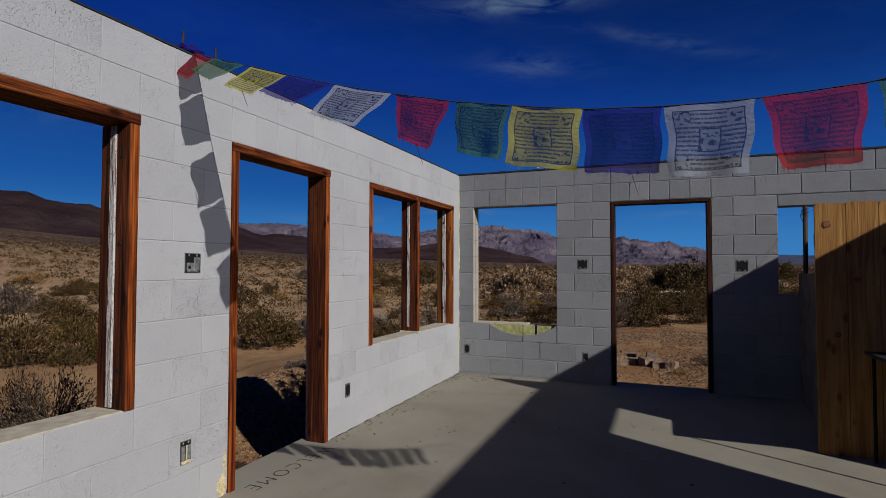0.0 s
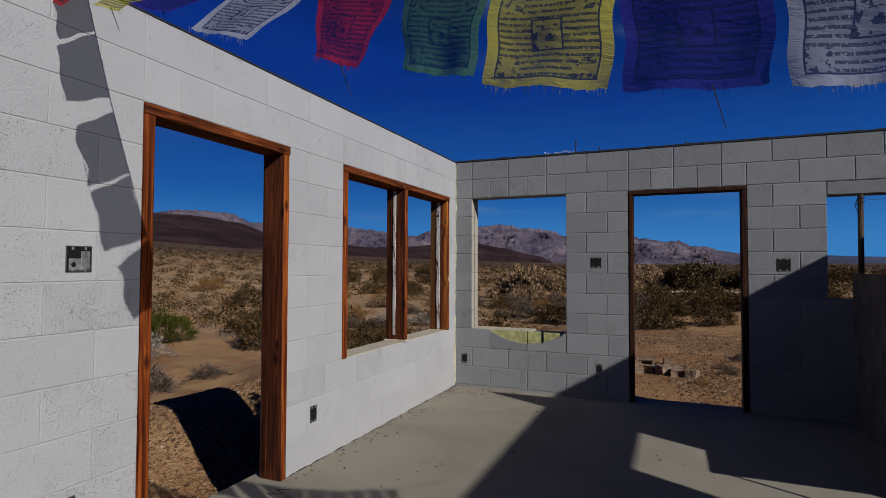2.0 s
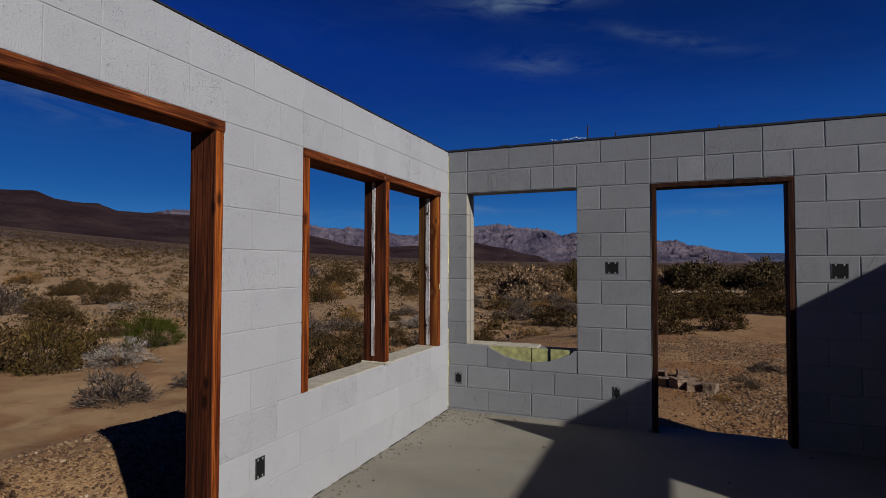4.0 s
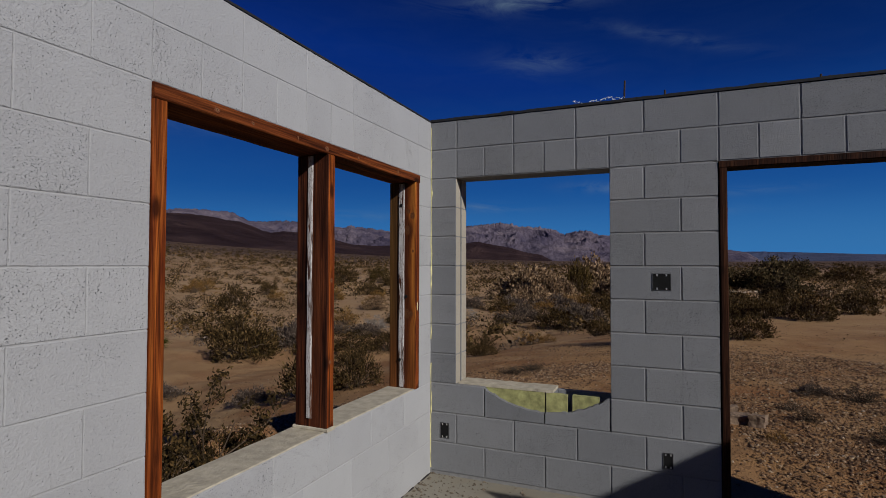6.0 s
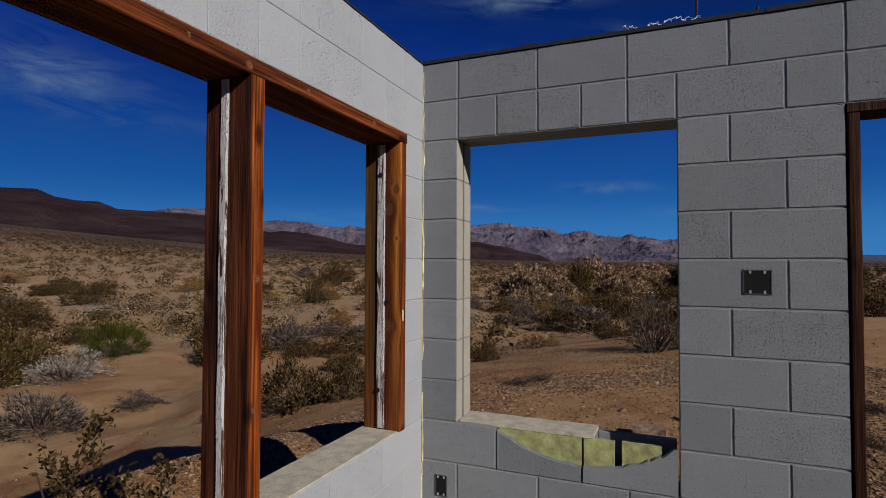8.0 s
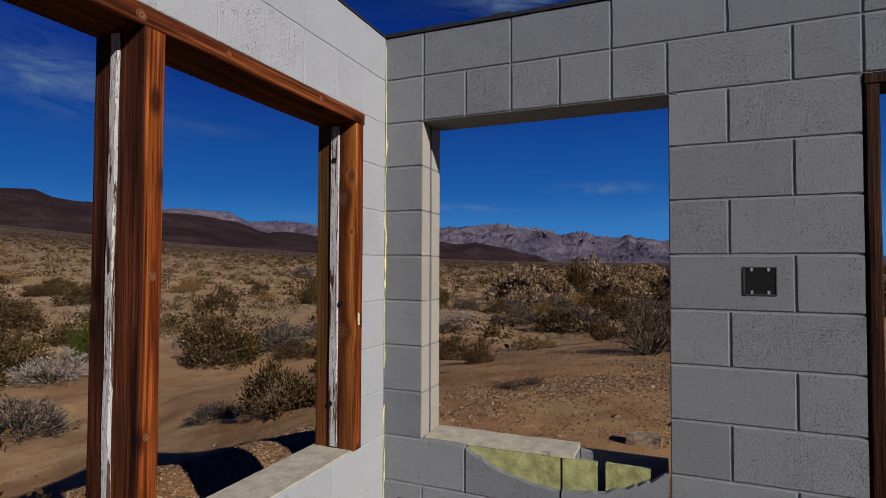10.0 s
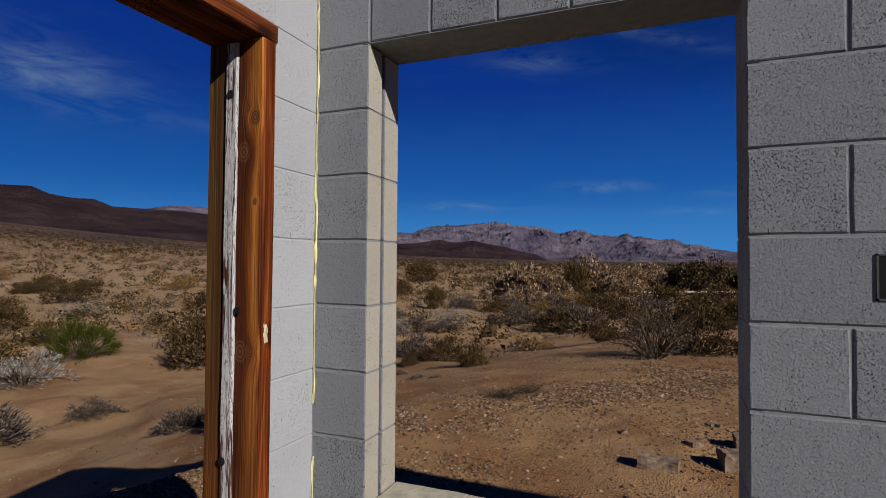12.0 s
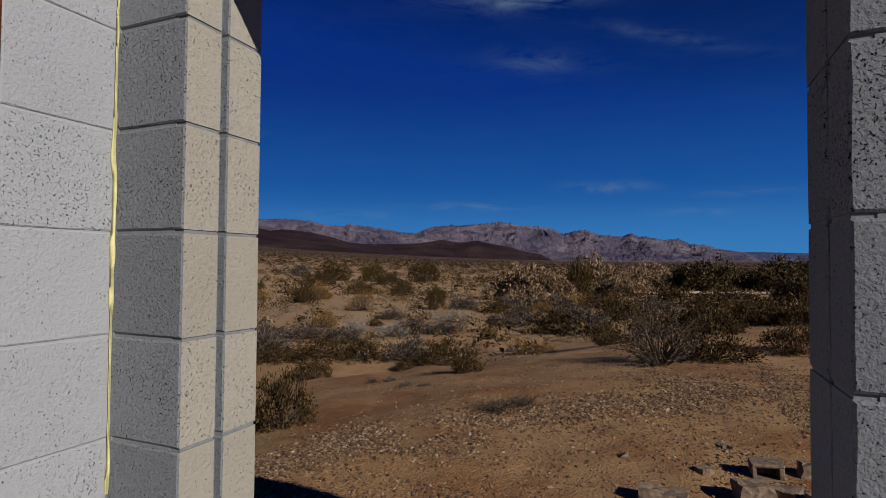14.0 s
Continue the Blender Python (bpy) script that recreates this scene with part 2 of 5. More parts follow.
def jamb_material():
    """Broad worn bands down one jamb: raw brown, dark stain, sunned orange; the grain runs round its knots."""
    m = Mat("sunned_orange_jamb", 0.7, spec=0.08)
    sep = m.n.new("ShaderNodeSeparateXYZ")
    m.l.new(m.pos(source="World"), sep.inputs[0])
    x, z = sep.outputs[0], sep.outputs[2]
    flow, eyes = x, None
    for kx, kz, r in ((-0.045, 1.660, 0.022), (-0.008, 1.755, 0.017), (-0.037, 1.785, 0.012), (-0.048, 1.105, 0.023), (-0.017, 1.105, 0.014), (-0.005, 1.52, 0.008)):
        dx = m.math("SUBTRACT", x, kx)
        dz = m.math("MULTIPLY", m.math("SUBTRACT", z, kz), 0.72)
        d2 = m.math("ADD", m.math("MULTIPLY", dx, dx), m.math("MULTIPLY", dz, dz))
        g = m.math("POWER", 2.718, m.math("MULTIPLY", d2, -1.0 / (1.7 * r) ** 2))
        flow = m.math("SUBTRACT", flow, m.math("MULTIPLY", m.math("MULTIPLY", dx, g), 0.9))
        near = m.math("DIVIDE", m.math("SQRT", d2), r)
        eyes = near if eyes is None else m.math("MINIMUM", eyes, near)
    comb = m.n.new("ShaderNodeCombineXYZ")
    m.l.new(flow, comb.inputs[0])
    m.l.new(z, comb.inputs[2])

    def along(a, b, detail, twist):
        q = m.n.new("ShaderNodeMapping")
        q.inputs["Scale"].default_value = (a, 1.0, b)
        m.l.new(comb.outputs[0], q.inputs["Vector"])
        return m.noise(q.outputs[0], 1.0, detail, 0.6, twist)

    wander = m.math("MULTIPLY", m.math("SUBTRACT", along(30, 2.4, 3, 0.5), 0.5), 0.05)
    band = m.math("DIVIDE", m.math("ADD", m.math("ADD", flow, wander), 0.18), 0.2)
    col = m.ramp(band, (0.0, (0.105, 0.052, 0.014)), (0.30, (0.075, 0.034, 0.012)), (0.56, (0.045, 0.012, 0.006)), (0.71, (0.085, 0.022, 0.007)), (0.80, (0.24, 0.070, 0.014)), (0.92, (0.40, 0.145, 0.026)), (0.955, (0.30, 0.085, 0.015)), (0.99, (0.06, 0.013, 0.007)))
    low = m.ramp(m.math("ADD", m.math("MULTIPLY", z, 0.5), m.math("MULTIPLY", wander, 2.0)), (0.38, 0.65), (0.58, 0.0))
    col = m.mix(low, col, m.mix(m.ramp(along(70, 1.0, 4, 0.6), (0.4, 0.0), (0.6, 1.0)), (0.055, 0.013, 0.006), (0.20, 0.062, 0.016)))
    col = m.mix(0.8, col, m.ramp(along(85, 1.3, 5, 0.8), (0.32, 0.45), (0.5, 0.95), (0.7, 1.45)), "MULTIPLY")
    fine = along(330, 3.0, 3, 0.4)
    col = m.mix(0.6, col, m.ramp(fine, (0.35, 0.5), (0.6, 1.12)), "MULTIPLY")
    ring = m.math("FRACT", m.math("ADD", m.math("MULTIPLY", eyes, 2.6), m.math("MULTIPLY", fine, 0.5)))
    eye = m.mix(m.ramp(ring, (0.0, 0.0), (0.5, 1.0), (1.0, 0.15)), (0.042, 0.014, 0.007), (0.150, 0.060, 0.023))
    col = m.mix(m.ramp(m.math("MULTIPLY", eyes, 0.5), (0.36, 0.85), (0.58, 0.0)), col, eye)
    m.colour(col)
    m.bump(fine, 0.6, 0.003)
    m.bump(along(85, 1.3, 5, 0.8), 0.4, 0.006)
    return m.m


M_WOOD_GOLD = jamb_material()


def strip_material():
    """White paint worn down to wavy dark grain lines."""
    m = Mat("flaked_white_strip", 0.8, spec=0.2)
    p = m.pos((62, 62, 2.6), "World")
    g = m.noise(p, 1.0, 4, 0.6, 1.5)
    white = m.ramp(g, (0.41, 0.0), (0.46, 1.0))
    wood = m.ramp(m.noise(m.pos((150, 150, 3), "World"), 1.0, 3), (0.35, (0.022, 0.010, 0.007)), (0.65, (0.10, 0.042, 0.022)))
    rings = m.math("FRACT", m.math("MULTIPLY", m.noise(m.pos((55, 55, 5), "World"), 1.0, 2, 0.5, 1.2), 11.0))
    pale = m.ramp(rings, (0.0, (0.10, 0.07, 0.055)), (0.22, (0.30, 0.27, 0.25)), (0.42, (0.47, 0.45, 0.43)), (1.0, (0.52, 0.50, 0.48)))
    m.colour(m.mix(white, wood, pale))
    m.bump(g, 0.5, 0.004)
    return m.m


M_STRIP = strip_material()
M_WOOD_DK = wood_material("dark_brown_frame", (0.012, 0.005, 0.003), (0.034, 0.012, 0.006), (0.070, 0.027, 0.012), "z")
M_PLANK = wood_material("orange_plank", (0.22, 0.10, 0.030), (0.31, 0.155, 0.048), (0.38, 0.205, 0.07), "z", fine=0.25)
M_DARKWOOD = wood_material("dark_timber", (0.03, 0.02, 0.015), (0.07, 0.05, 0.035), (0.13, 0.09, 0.06), "z")


def plain(name, col, rough=0.8, metal=0.0, vary=0.25, scale=30.0, bump=0.2, source="World"):
    m = Mat(name, rough, metal)
    p = m.pos(source=source)
    m.colour(m.ramp(m.noise(p, scale, 4), (0.3, tuple(v * (1 - vary) for v in col)), (0.7, tuple(min(1, v * (1 + vary)) for v in col))))
    if bump:
        m.bump(m.noise(p, scale * 3, 4), bump, 0.004)
    return m.m


def knot_material(name, flatten):
    m = Mat(name, 0.65, spec=0.3)
    q = m.n.new("ShaderNodeVectorMath")
    q.operation = "SUBTRACT"
    m.l.new(m.co.outputs["Generated"], q.inputs[0])
    q.inputs[1].default_value = (0.5, 0.5, 0.5)
    flat = m.n.new("ShaderNodeMapping")
    flat.inputs["Scale"].default_value = flatten
    m.l.new(q.outputs[0], flat.inputs["Vector"])
    d = m.n.new("ShaderNodeVectorMath")
    d.operation = "LENGTH"
    m.l.new(flat.outputs[0], d.inputs[0])
    w = m.math("ADD", d.outputs["Value"], m.math("MULTIPLY", m.noise(m.pos(source="World"), 110, 3), 0.10))
    m.colour(m.ramp(w, (0.06, (0.035, 0.012, 0.006)), (0.16, (0.12, 0.042, 0.014)), (0.24, (0.24, 0.115, 0.045)), (0.32, (0.085, 0.024, 0.009)), (0.44, (0.17, 0.050, 0.015)), (0.52, (0.10, 0.026, 0.009))))
    m.bump(w, 0.4, 0.004)
    return m.m


M_KNOT = knot_material("ringed_knot", (0.0, 1.0, 1.0))
M_KNOT_PLANK = knot_material("ringed_plank_knot", (1.0, 0.0, 1.0))
M_FELT = plain("black_felt", (0.018, 0.018, 0.02), 0.9)
M_BOX = plain("galvanised_box", (0.10, 0.10, 0.10), 0.5, 0.7)
M_BARE = plain("bare_zinc", (0.55, 0.54, 0.52), 0.45, 0.8)
# dark steel parts, and the painted shade of box hollows and holes
M_DARK = plain("dark_steel_and_hollow", (0.005, 0.005, 0.005), 0.95, 0.0)
M_RUST = plain("rusty_steel", (0.05, 0.032, 0.025), 0.8, 0.4)
M_YELLOW = plain("yellow_sealant", (0.66, 0.60, 0.27), 0.8, 0, 0.35, 14)
M_CREAM = plain("dried_cream_foam", (0.50, 0.42, 0.24), 0.9, 0, 0.4, 60, 0.8)
M_ZINC = plain("dull_zinc", (0.20, 0.20, 0.20), 0.7, 0.5, 0.5, 40)
M_SILL = plain("rough_cement", (0.42, 0.375, 0.285), 0.95, 0, 0.20, 20, 1.0)
M_LIME = plain("yellow_green_core", (0.31, 0.305, 0.125), 0.9, 0, 0.35, 25, 0.8)
M_PLASTIC = plain("white_plastic", (0.75, 0.75, 0.75), 0.5)
M_ROPE = plain("dark_cord", (0.03, 0.03, 0.035), 0.9)
M_SHEET = plain("dull_corrugated_steel", (0.10, 0.09, 0.085), 0.6, 0.6, 0.4, 6)
M_TABLE = plain("dark_table_top", (0.03, 0.025, 0.025), 0.5)
M_RUBBLE = plain("rubble_block", (0.185, 0.128, 0.085), 0.95, 0, 0.5, 22, 0.9)
M_GRIT = plain("dry_grit", (0.13, 0.105, 0.075), 0.95, 0, 0.6, 60)
M_INK = plain("scratched_line", (0.035, 0.03, 0.03), 0.95)


def sand_material():
    m = Mat("desert_sand", 0.95, spec=0.1)
    p = m.pos(source="World")
    big = m.noise(p, 0.13, 6, 0.6, 0.4)
    col = m.ramp(big, (0.3, (0.30, 0.152, 0.062)), (0.5, (0.385, 0.228, 0.105)), (0.72, (0.45, 0.308, 0.168)))
    mid = m.noise(p, 1.6, 6, 0.65)
    col = m.mix(m.ramp(mid, (0.42, 0.0), (0.7, 0.5)), col, (0.28, 0.155, 0.078))
    grit = m.cells(p, 38)
    col = m.mix(m.ramp(grit, (0.08, 0.5), (0.28, 0.0)), col, (0.15, 0.095, 0.06))
    col = m.mix(0.35, col, m.ramp(m.noise(p, 70, 4, 0.7), (0.3, 0.5), (0.7, 1.0)), "MULTIPLY")
    v = m.n.new("ShaderNodeTexVoronoi")
    v.inputs["Scale"].default_value = 48
    m.l.new(p, v.inputs["Vector"])
    sepc = m.n.new("ShaderNodeSeparateColor")
    m.l.new(v.outputs["Color"], sepc.inputs[0])
    # each pebble in its own tone, shade in the gaps painted into the colour
    peb = m.mix(1.0, m.ramp(sepc.outputs[0], (0.0, (0.30, 0.32, 0.36)), (0.4, (0.80, 0.77, 0.75)), (0.75, (1.1, 1.1, 1.1)), (1.0, (1.5, 1.5, 1.5))), m.ramp(v.outputs["Distance"], (0.30, 1.0), (0.68, 0.35)), "MULTIPLY")
    drift = m.ramp(m.noise(p, 0.55, 5, 0.65), (0.48, 0.04), (0.62, 0.85))
    col = m.mix(drift, col, m.mix(1.0, col, peb, "MULTIPLY"))
    rust = m.ramp(m.noise(p, 0.55, 5, 0.6), (0.46, 0.0), (0.64, 0.65))
    col = m.mix(rust, col, (0.27, 0.118, 0.048))
    # far out the brush closes up and the plain turns dark
    dist = m.n.new("ShaderNodeVectorMath")
    dist.operation = "LENGTH"
    m.l.new(p, dist.inputs[0])
    far = m.math("DIVIDE", dist.outputs["Value"], 900.0)
    far = m.math("MULTIPLY", m.ramp(far, (0.07, 0.0), (0.36, 1.0)), m.ramp(m.noise(p, 0.012, 6, 0.65), (0.3, 0.7), (0.55, 1.0)))
    col = m.mix(far, col, (0.066, 0.042, 0.034))
    dusty = m.math("MULTIPLY", m.ramp(m.math("DIVIDE", dist.outputs["Value"], 60.0), (0.12, 0.0), (0.6, 0.55)), m.math("SUBTRACT", 1.0, far))
    col = m.mix(dusty, col, m.mix(m.noise(p, 0.22, 5, 0.6), (0.32, 0.205, 0.11), (0.45, 0.335, 0.21)))
    m.colour(col)
    m.bump(m.noise(p, 2.2, 6, 0.6), 0.55, 0.12)
    m.bump(m.noise(p, 30, 5, 0.7), 0.6, 0.02)
    m.bump(m.ramp(v.outputs["Distance"], (0.0, 1.0), (0.6, 0.0)), 0.9, 0.010)
    return m.m


M_SAND = sand_material()
M_SAND_PALE = plain("pale_road_dust", (0.56, 0.45, 0.33), 0.95, 0, 0.15, 0.6, 0.3)


def stone_material():
    m = Mat("gravel_stone", 0.9, spec=0.2)
    m.colour(m.ramp(m.island(), (0.0, (0.050, 0.028, 0.017)), (0.5, (0.160, 0.090, 0.046)), (0.92, (0.28, 0.180, 0.098)), (1.0, (0.40, 0.31, 0.22))))
    m.bump(m.noise(m.pos(source="World"), 90, 4), 0.4, 0.004)
    return m.m


M_STONE = stone_material()


def rock_material(name, a, b, c, scale):
    m = Mat(name, 1.0, spec=0.05)
    p = m.pos(source="World")
    n = m.noise(p, scale, 9, 0.68, 0.4)
    col = m.ramp(n, (0.35, a), (0.52, b), (0.68, c))
    m.colour(col)
    m.bump(m.noise(p, scale * 4, 8, 0.7), 1.0, 40.0)
    return m.m


M_MTN_DARK = rock_material("dark_varnished_rock", (0.030, 0.017, 0.019), (0.050, 0.029, 0.030), (0.085, 0.052, 0.048), 0.006)
# the haze of distance is put into these two rock colours
M_MTN_PALE = rock_material("haze_mauve_granite", (0.068, 0.058, 0.094), (0.142, 0.117, 0.150), (0.235, 0.190, 0.212), 0.005)
M_MTN_BLUE = rock_material("haze_blue_far_rock", (0.06, 0.072, 0.125), (0.085, 0.10, 0.165), (0.115, 0.13, 0.205), 0.004)


def leaf_material(name, a, b, c):
    m = Mat(name, 0.85, spec=0.06)
    warm = [tuple(v * k for v, k in zip(q, (1.05, 0.94, 0.80))) for q in (a, b, c)]
    m.colour(m.ramp(m.island(), (0.0, warm[0]), (0.55, warm[1]), (1.0, warm[2])))
    return m.m


LEAF = {
    "dark": leaf_material("creosote_leaf", (0.012, 0.009, 0.004), (0.048, 0.033, 0.014), (0.145, 0.102, 0.047)),
    "olive": leaf_material("olive_leaf", (0.018, 0.013, 0.005), (0.056, 0.041, 0.014), (0.130, 0.096, 0.036)),
    "sage": leaf_material("sage_leaf", (0.022, 0.017, 0.015), (0.082, 0.067, 0.060), (0.215, 0.185, 0.168)),
    "silver": leaf_material("silver_leaf", (0.080, 0.076, 0.076), (0.21, 0.202, 0.20), (0.42, 0.41, 0.405)),
    "straw": leaf_material("straw_stalk", (0.048, 0.027, 0.009), (0.155, 0.090, 0.028), (0.31, 0.205, 0.080)),
    "green": leaf_material("broom_stalk", (0.014, 0.020, 0.003), (0.040, 0.052, 0.007), (0.085, 0.098, 0.018)),
    "twig": leaf_material("bare_twig", (0.016, 0.013, 0.010), (0.050, 0.040, 0.031), (0.16, 0.132, 0.104)),
    "cholla": leaf_material("pale_spined_joint", (0.050, 0.033, 0.021), (0.205, 0.147, 0.096), (0.46, 0.355, 0.245)),
    "leafy": leaf_material("leafy_shrub_leaf", (0.010, 0.008, 0.004), (0.036, 0.026, 0.011), (0.105, 0.070, 0.030)),
    "tree": leaf_material("dark_tree_leaf", (0.010, 0.009, 0.005), (0.048, 0.039, 0.020), (0.160, 0.126, 0.070)),
}
M_STEM = leaf_material("shrub_stem", (0.045, 0.034, 0.026), (0.09, 0.07, 0.055), (0.16, 0.13, 0.105))


def flag_material(name, col, ink):
    """Printed cotton: rows of illegible bars, a frame and a square in the middle."""
    m = Mat(name, 0.9, spec=0.1)
    uv = m.n.new("ShaderNodeSeparateXYZ")
    m.l.new(m.co.outputs["UV"], uv.inputs[0])
    u, v = uv.outputs[0], uv.outputs[1]

    def band(x, lo, hi):
        return m.math("MULTIPLY", m.math("GREATER_THAN", x, lo), m.math("LESS_THAN", x, hi))

    inside = m.math("MULTIPLY", band(u, 0.09, 0.91), band(v, 0.08, 0.92))
    rows = m.math("GREATER_THAN", m.math("FRACT", m.math("MULTIPLY", v, 16.0)), 0.55)
    words = m.math("GREATER_THAN", m.noise(m.pos((34, 17, 1), "UV"), 1.4, 2), 0.42)
    square = m.math("MULTIPLY", band(u, 0.37, 0.63), band(v, 0.34, 0.66))
    hole = m.math("MULTIPLY", band(u, 0.385, 0.615), band(v, 0.355, 0.645))
    rim = m.math("SUBTRACT", square, hole)
    edge = m.math("SUBTRACT", inside, m.math("MULTIPLY", band(u, 0.103, 0.897), band(v, 0.095, 0.905)))
    corner = m.math("MULTIPLY", m.math("SUBTRACT", 1.0, band(u, 0.29, 0.71)), m.math("SUBTRACT", 1.0, band(v, 0.28, 0.72)))
    blot = m.math("GREATER_THAN", m.noise(m.pos((14, 14, 1), "UV"), 1.0, 4), 0.55)
    text = m.math("MULTIPLY", m.math("MULTIPLY", rows, words), m.math("SUBTRACT", 1.0, m.math("MAXIMUM", square, corner)))
    deco = m.math("MULTIPLY", m.math("MAXIMUM", corner, hole), blot)
    ink_f = m.math("MULTIPLY", inside, m.math("MAXIMUM", m.math("MULTIPLY", text, 0.85), m.math("MAXIMUM", m.math("MULTIPLY", deco, 0.95), m.math("MAXIMUM", rim, edge))))
    weave = m.noise(m.pos((160, 160, 1), "UV"), 2.0, 2)
    # the thin ink of the print greys the whole panel inside its margin
    wash = m.math("MULTIPLY", inside, m.ramp(m.noise(m.pos((2.2, 2.2, 1), "UV"), 1.3, 4, 0.6), (0.35, 0.62), (0.65, 0.30)))
    c = m.mix(wash, col, tuple(v * 0.35 for v in col))
    c = m.mix(m.math("MULTIPLY", ink_f, 0.92), c, ink)
    c = m.mix(0.3, c, m.ramp(weave, (0.3, 0.6), (0.7, 1.0)), "MULTIPLY")
    m.colour(c)
    # thin cloth lets some light through
    tr = m.n.new("ShaderNodeBsdfTranslucent")
    m.l.new(c, tr.inputs[0])
    mx = m.n.new("ShaderNodeMixShader")
    mx.inputs[0].default_value = 0.3
    m.l.new(m.b.outputs[0], mx.inputs[1])
    m.l.new(tr.outputs[0], mx.inputs[2])
    # open weave
    gap = m.n.new("ShaderNodeBsdfTransparent")
    gauze = m.n.new("ShaderNodeMixShader")
    gauze.inputs[0].default_value = 0.20
    m.l.new(mx.outputs[0], gauze.inputs[1])
    m.l.new(gap.outputs[0], gauze.inputs[2])
    m.l.new(gauze.outputs[0], m.n["Material Output"].inputs[0])
    m.bump(weave, 0.2, 0.002)
    crease = m.math("ABSOLUTE", m.math("SUBTRACT", m.noise(m.pos((2.2, 5.0, 1), "UV"), 1.4, 3, 0.6, 0.8), 0.5))
    m.bump(crease, 0.6, 0.014)
    return m.m


FLAG = {
    "red": flag_material("red_cotton", (0.34, 0.010, 0.016), (0.05, 0.003, 0.007)),
    "green": flag_material("green_cotton", (0.050, 0.135, 0.068), (0.006, 0.018, 0.012)),
    "yellow": flag_material("yellow_cotton", (0.42, 0.38, 0.030), (0.022, 0.024, 0.008)),
    "blue": flag_material("blue_cotton", (0.024, 0.018, 0.210), (0.006, 0.006, 0.035)),
    "white": flag_material("white_cotton", (0.30, 0.32, 0.38), (0.016, 0.018, 0.028)),
}


# ---------------------------------------------------------------- helpers
def mesh(name, bm, material, smooth=False):
    me = bpy.data.meshes.new(name)
    bm.to_mesh(me)
    bm.free()
    me.materials.append(material)
    if smooth:
        me.polygons.foreach_set("use_smooth", [True] * len(me.polygons))
    return me


def part(name, bm, material, parent=None, label="", smooth=False):
    ob = new(name, mesh(name, bm, material, smooth))
    ob.parent = parent
    if label:
        ob["label"] = label
    return ob


def slab(bm, x0, x1, y0, y1, z0, z1, bevel=0.0):
    """A box added to bm, its edges broken by bevel."""
    r = bmesh.ops.create_cube(bm, size=1, matrix=Matrix.Translation(((x0 + x1) / 2, (y0 + y1) / 2, (z0 + z1) / 2)) @ Matrix.Diagonal((x1 - x0, y1 - y0, z1 - z0, 1)))
    if bevel:
        es = list({e for v in r["verts"] for e in v.link_edges})
        bmesh.ops.bevel(bm, geom=es, offset=bevel, segments=1, affect="EDGES", profile=0.5)
    return bm


def box(x0, x1, y0, y1, z0, z1, bevel=0.0):
    return slab(bmesh.new(), x0, x1, y0, y1, z0, z1, bevel)


def rough_board(x0, x1, y0, y1, z0, z1, seed, amp=0.002, step=0.12):
    """Sawn timber with slightly wandering faces and broken edges."""
    bm = box(x0, x1, y0, y1, z0, z1)
    dims = (x1 - x0, y1 - y0, z1 - z0)
    ax = dims.index(max(dims))
    cuts = max(1, int(dims[ax] / step))
    es = [e for e in bm.edges if abs((e.verts[0].co - e.verts[1].co)[ax]) > 1e-4]
    bmesh.ops.subdivide_edges(bm, edges=es, cuts=cuts, use_grid_fill=False)
    keep = [e for e in bm.edges if abs((e.verts[0].co - e.verts[1].co).normalized()[ax]) > 0.99]
    bmesh.ops.bevel(bm, geom=keep, offset=0.004, segments=1, affect="EDGES")
    for v in bm.verts:
        q = noise.noise_vector(v.co * 5.0 + Vector((seed, seed * 1.7, 3)))
        v.co += Vector(q) * amp
    return bm


def tube(bm, pts, r0, r1, sides=5):
    """A tapered tube through pts."""
    rings = []
    n = len(pts)
    for i, p in enumerate(pts):
        p = Vector(p)
        a = Vector(pts[max(i - 1, 0)])
        b = Vector(pts[min(i + 1, n - 1)])
        d = (b - a).normalized()
        s = d.orthogonal().normalized()
        t = d.cross(s)
        r = r0 + (r1 - r0) * i / (n - 1)
        rings.append([bm.verts.new(p + (s * math.cos(k * 2 * math.pi / sides) + t * math.sin(k * 2 * math.pi / sides)) * r) for k in range(sides)])
    for a, b in zip(rings, rings[1:]):
        for k in range(sides):
            bm.faces.new((a[k], a[(k + 1) % sides], b[(k + 1) % sides], b[k]))
    for ring, flip in ((rings[0], True), (rings[-1], False)):
        bm.faces.new(ring[::-1] if flip else ring)
    return bm


def empty(name, loc=(0, 0, 0)):
    ob = new(name)
    ob.location = loc
    ob.empty_display_size = 0.1
    return ob


# ---------------------------------------------------------------- ground, road, mountains
def ground_z(x, y):
    d = math.hypot(x, y)
    u = min(max((-0.8 * x + 0.35 * y - 2.0 + 0.22 * math.sin(0.8 * y - 0.4 * x) + 0.08 * math.sin(1.9 * x + 1.1 * y)) / min(10.5, 4.3 + 1.3 * max(0.0, y - 2.2)), 0.0), 1.0)
    z = -0.45 - 1.6 * u * u * (3 - 2 * u)
    th = min(max(math.degrees(math.atan2(-x, y)), -5.0), 75.0)
    z += max(0.0, d - 60.0) * math.tan(radians(0.40 + 0.0008 * th * th))
    z += 0.35 * math.exp(-((x + 2.3) / 1.0) ** 2) * math.exp(-((y + 1.5) / 4.3) ** 4)
    return z


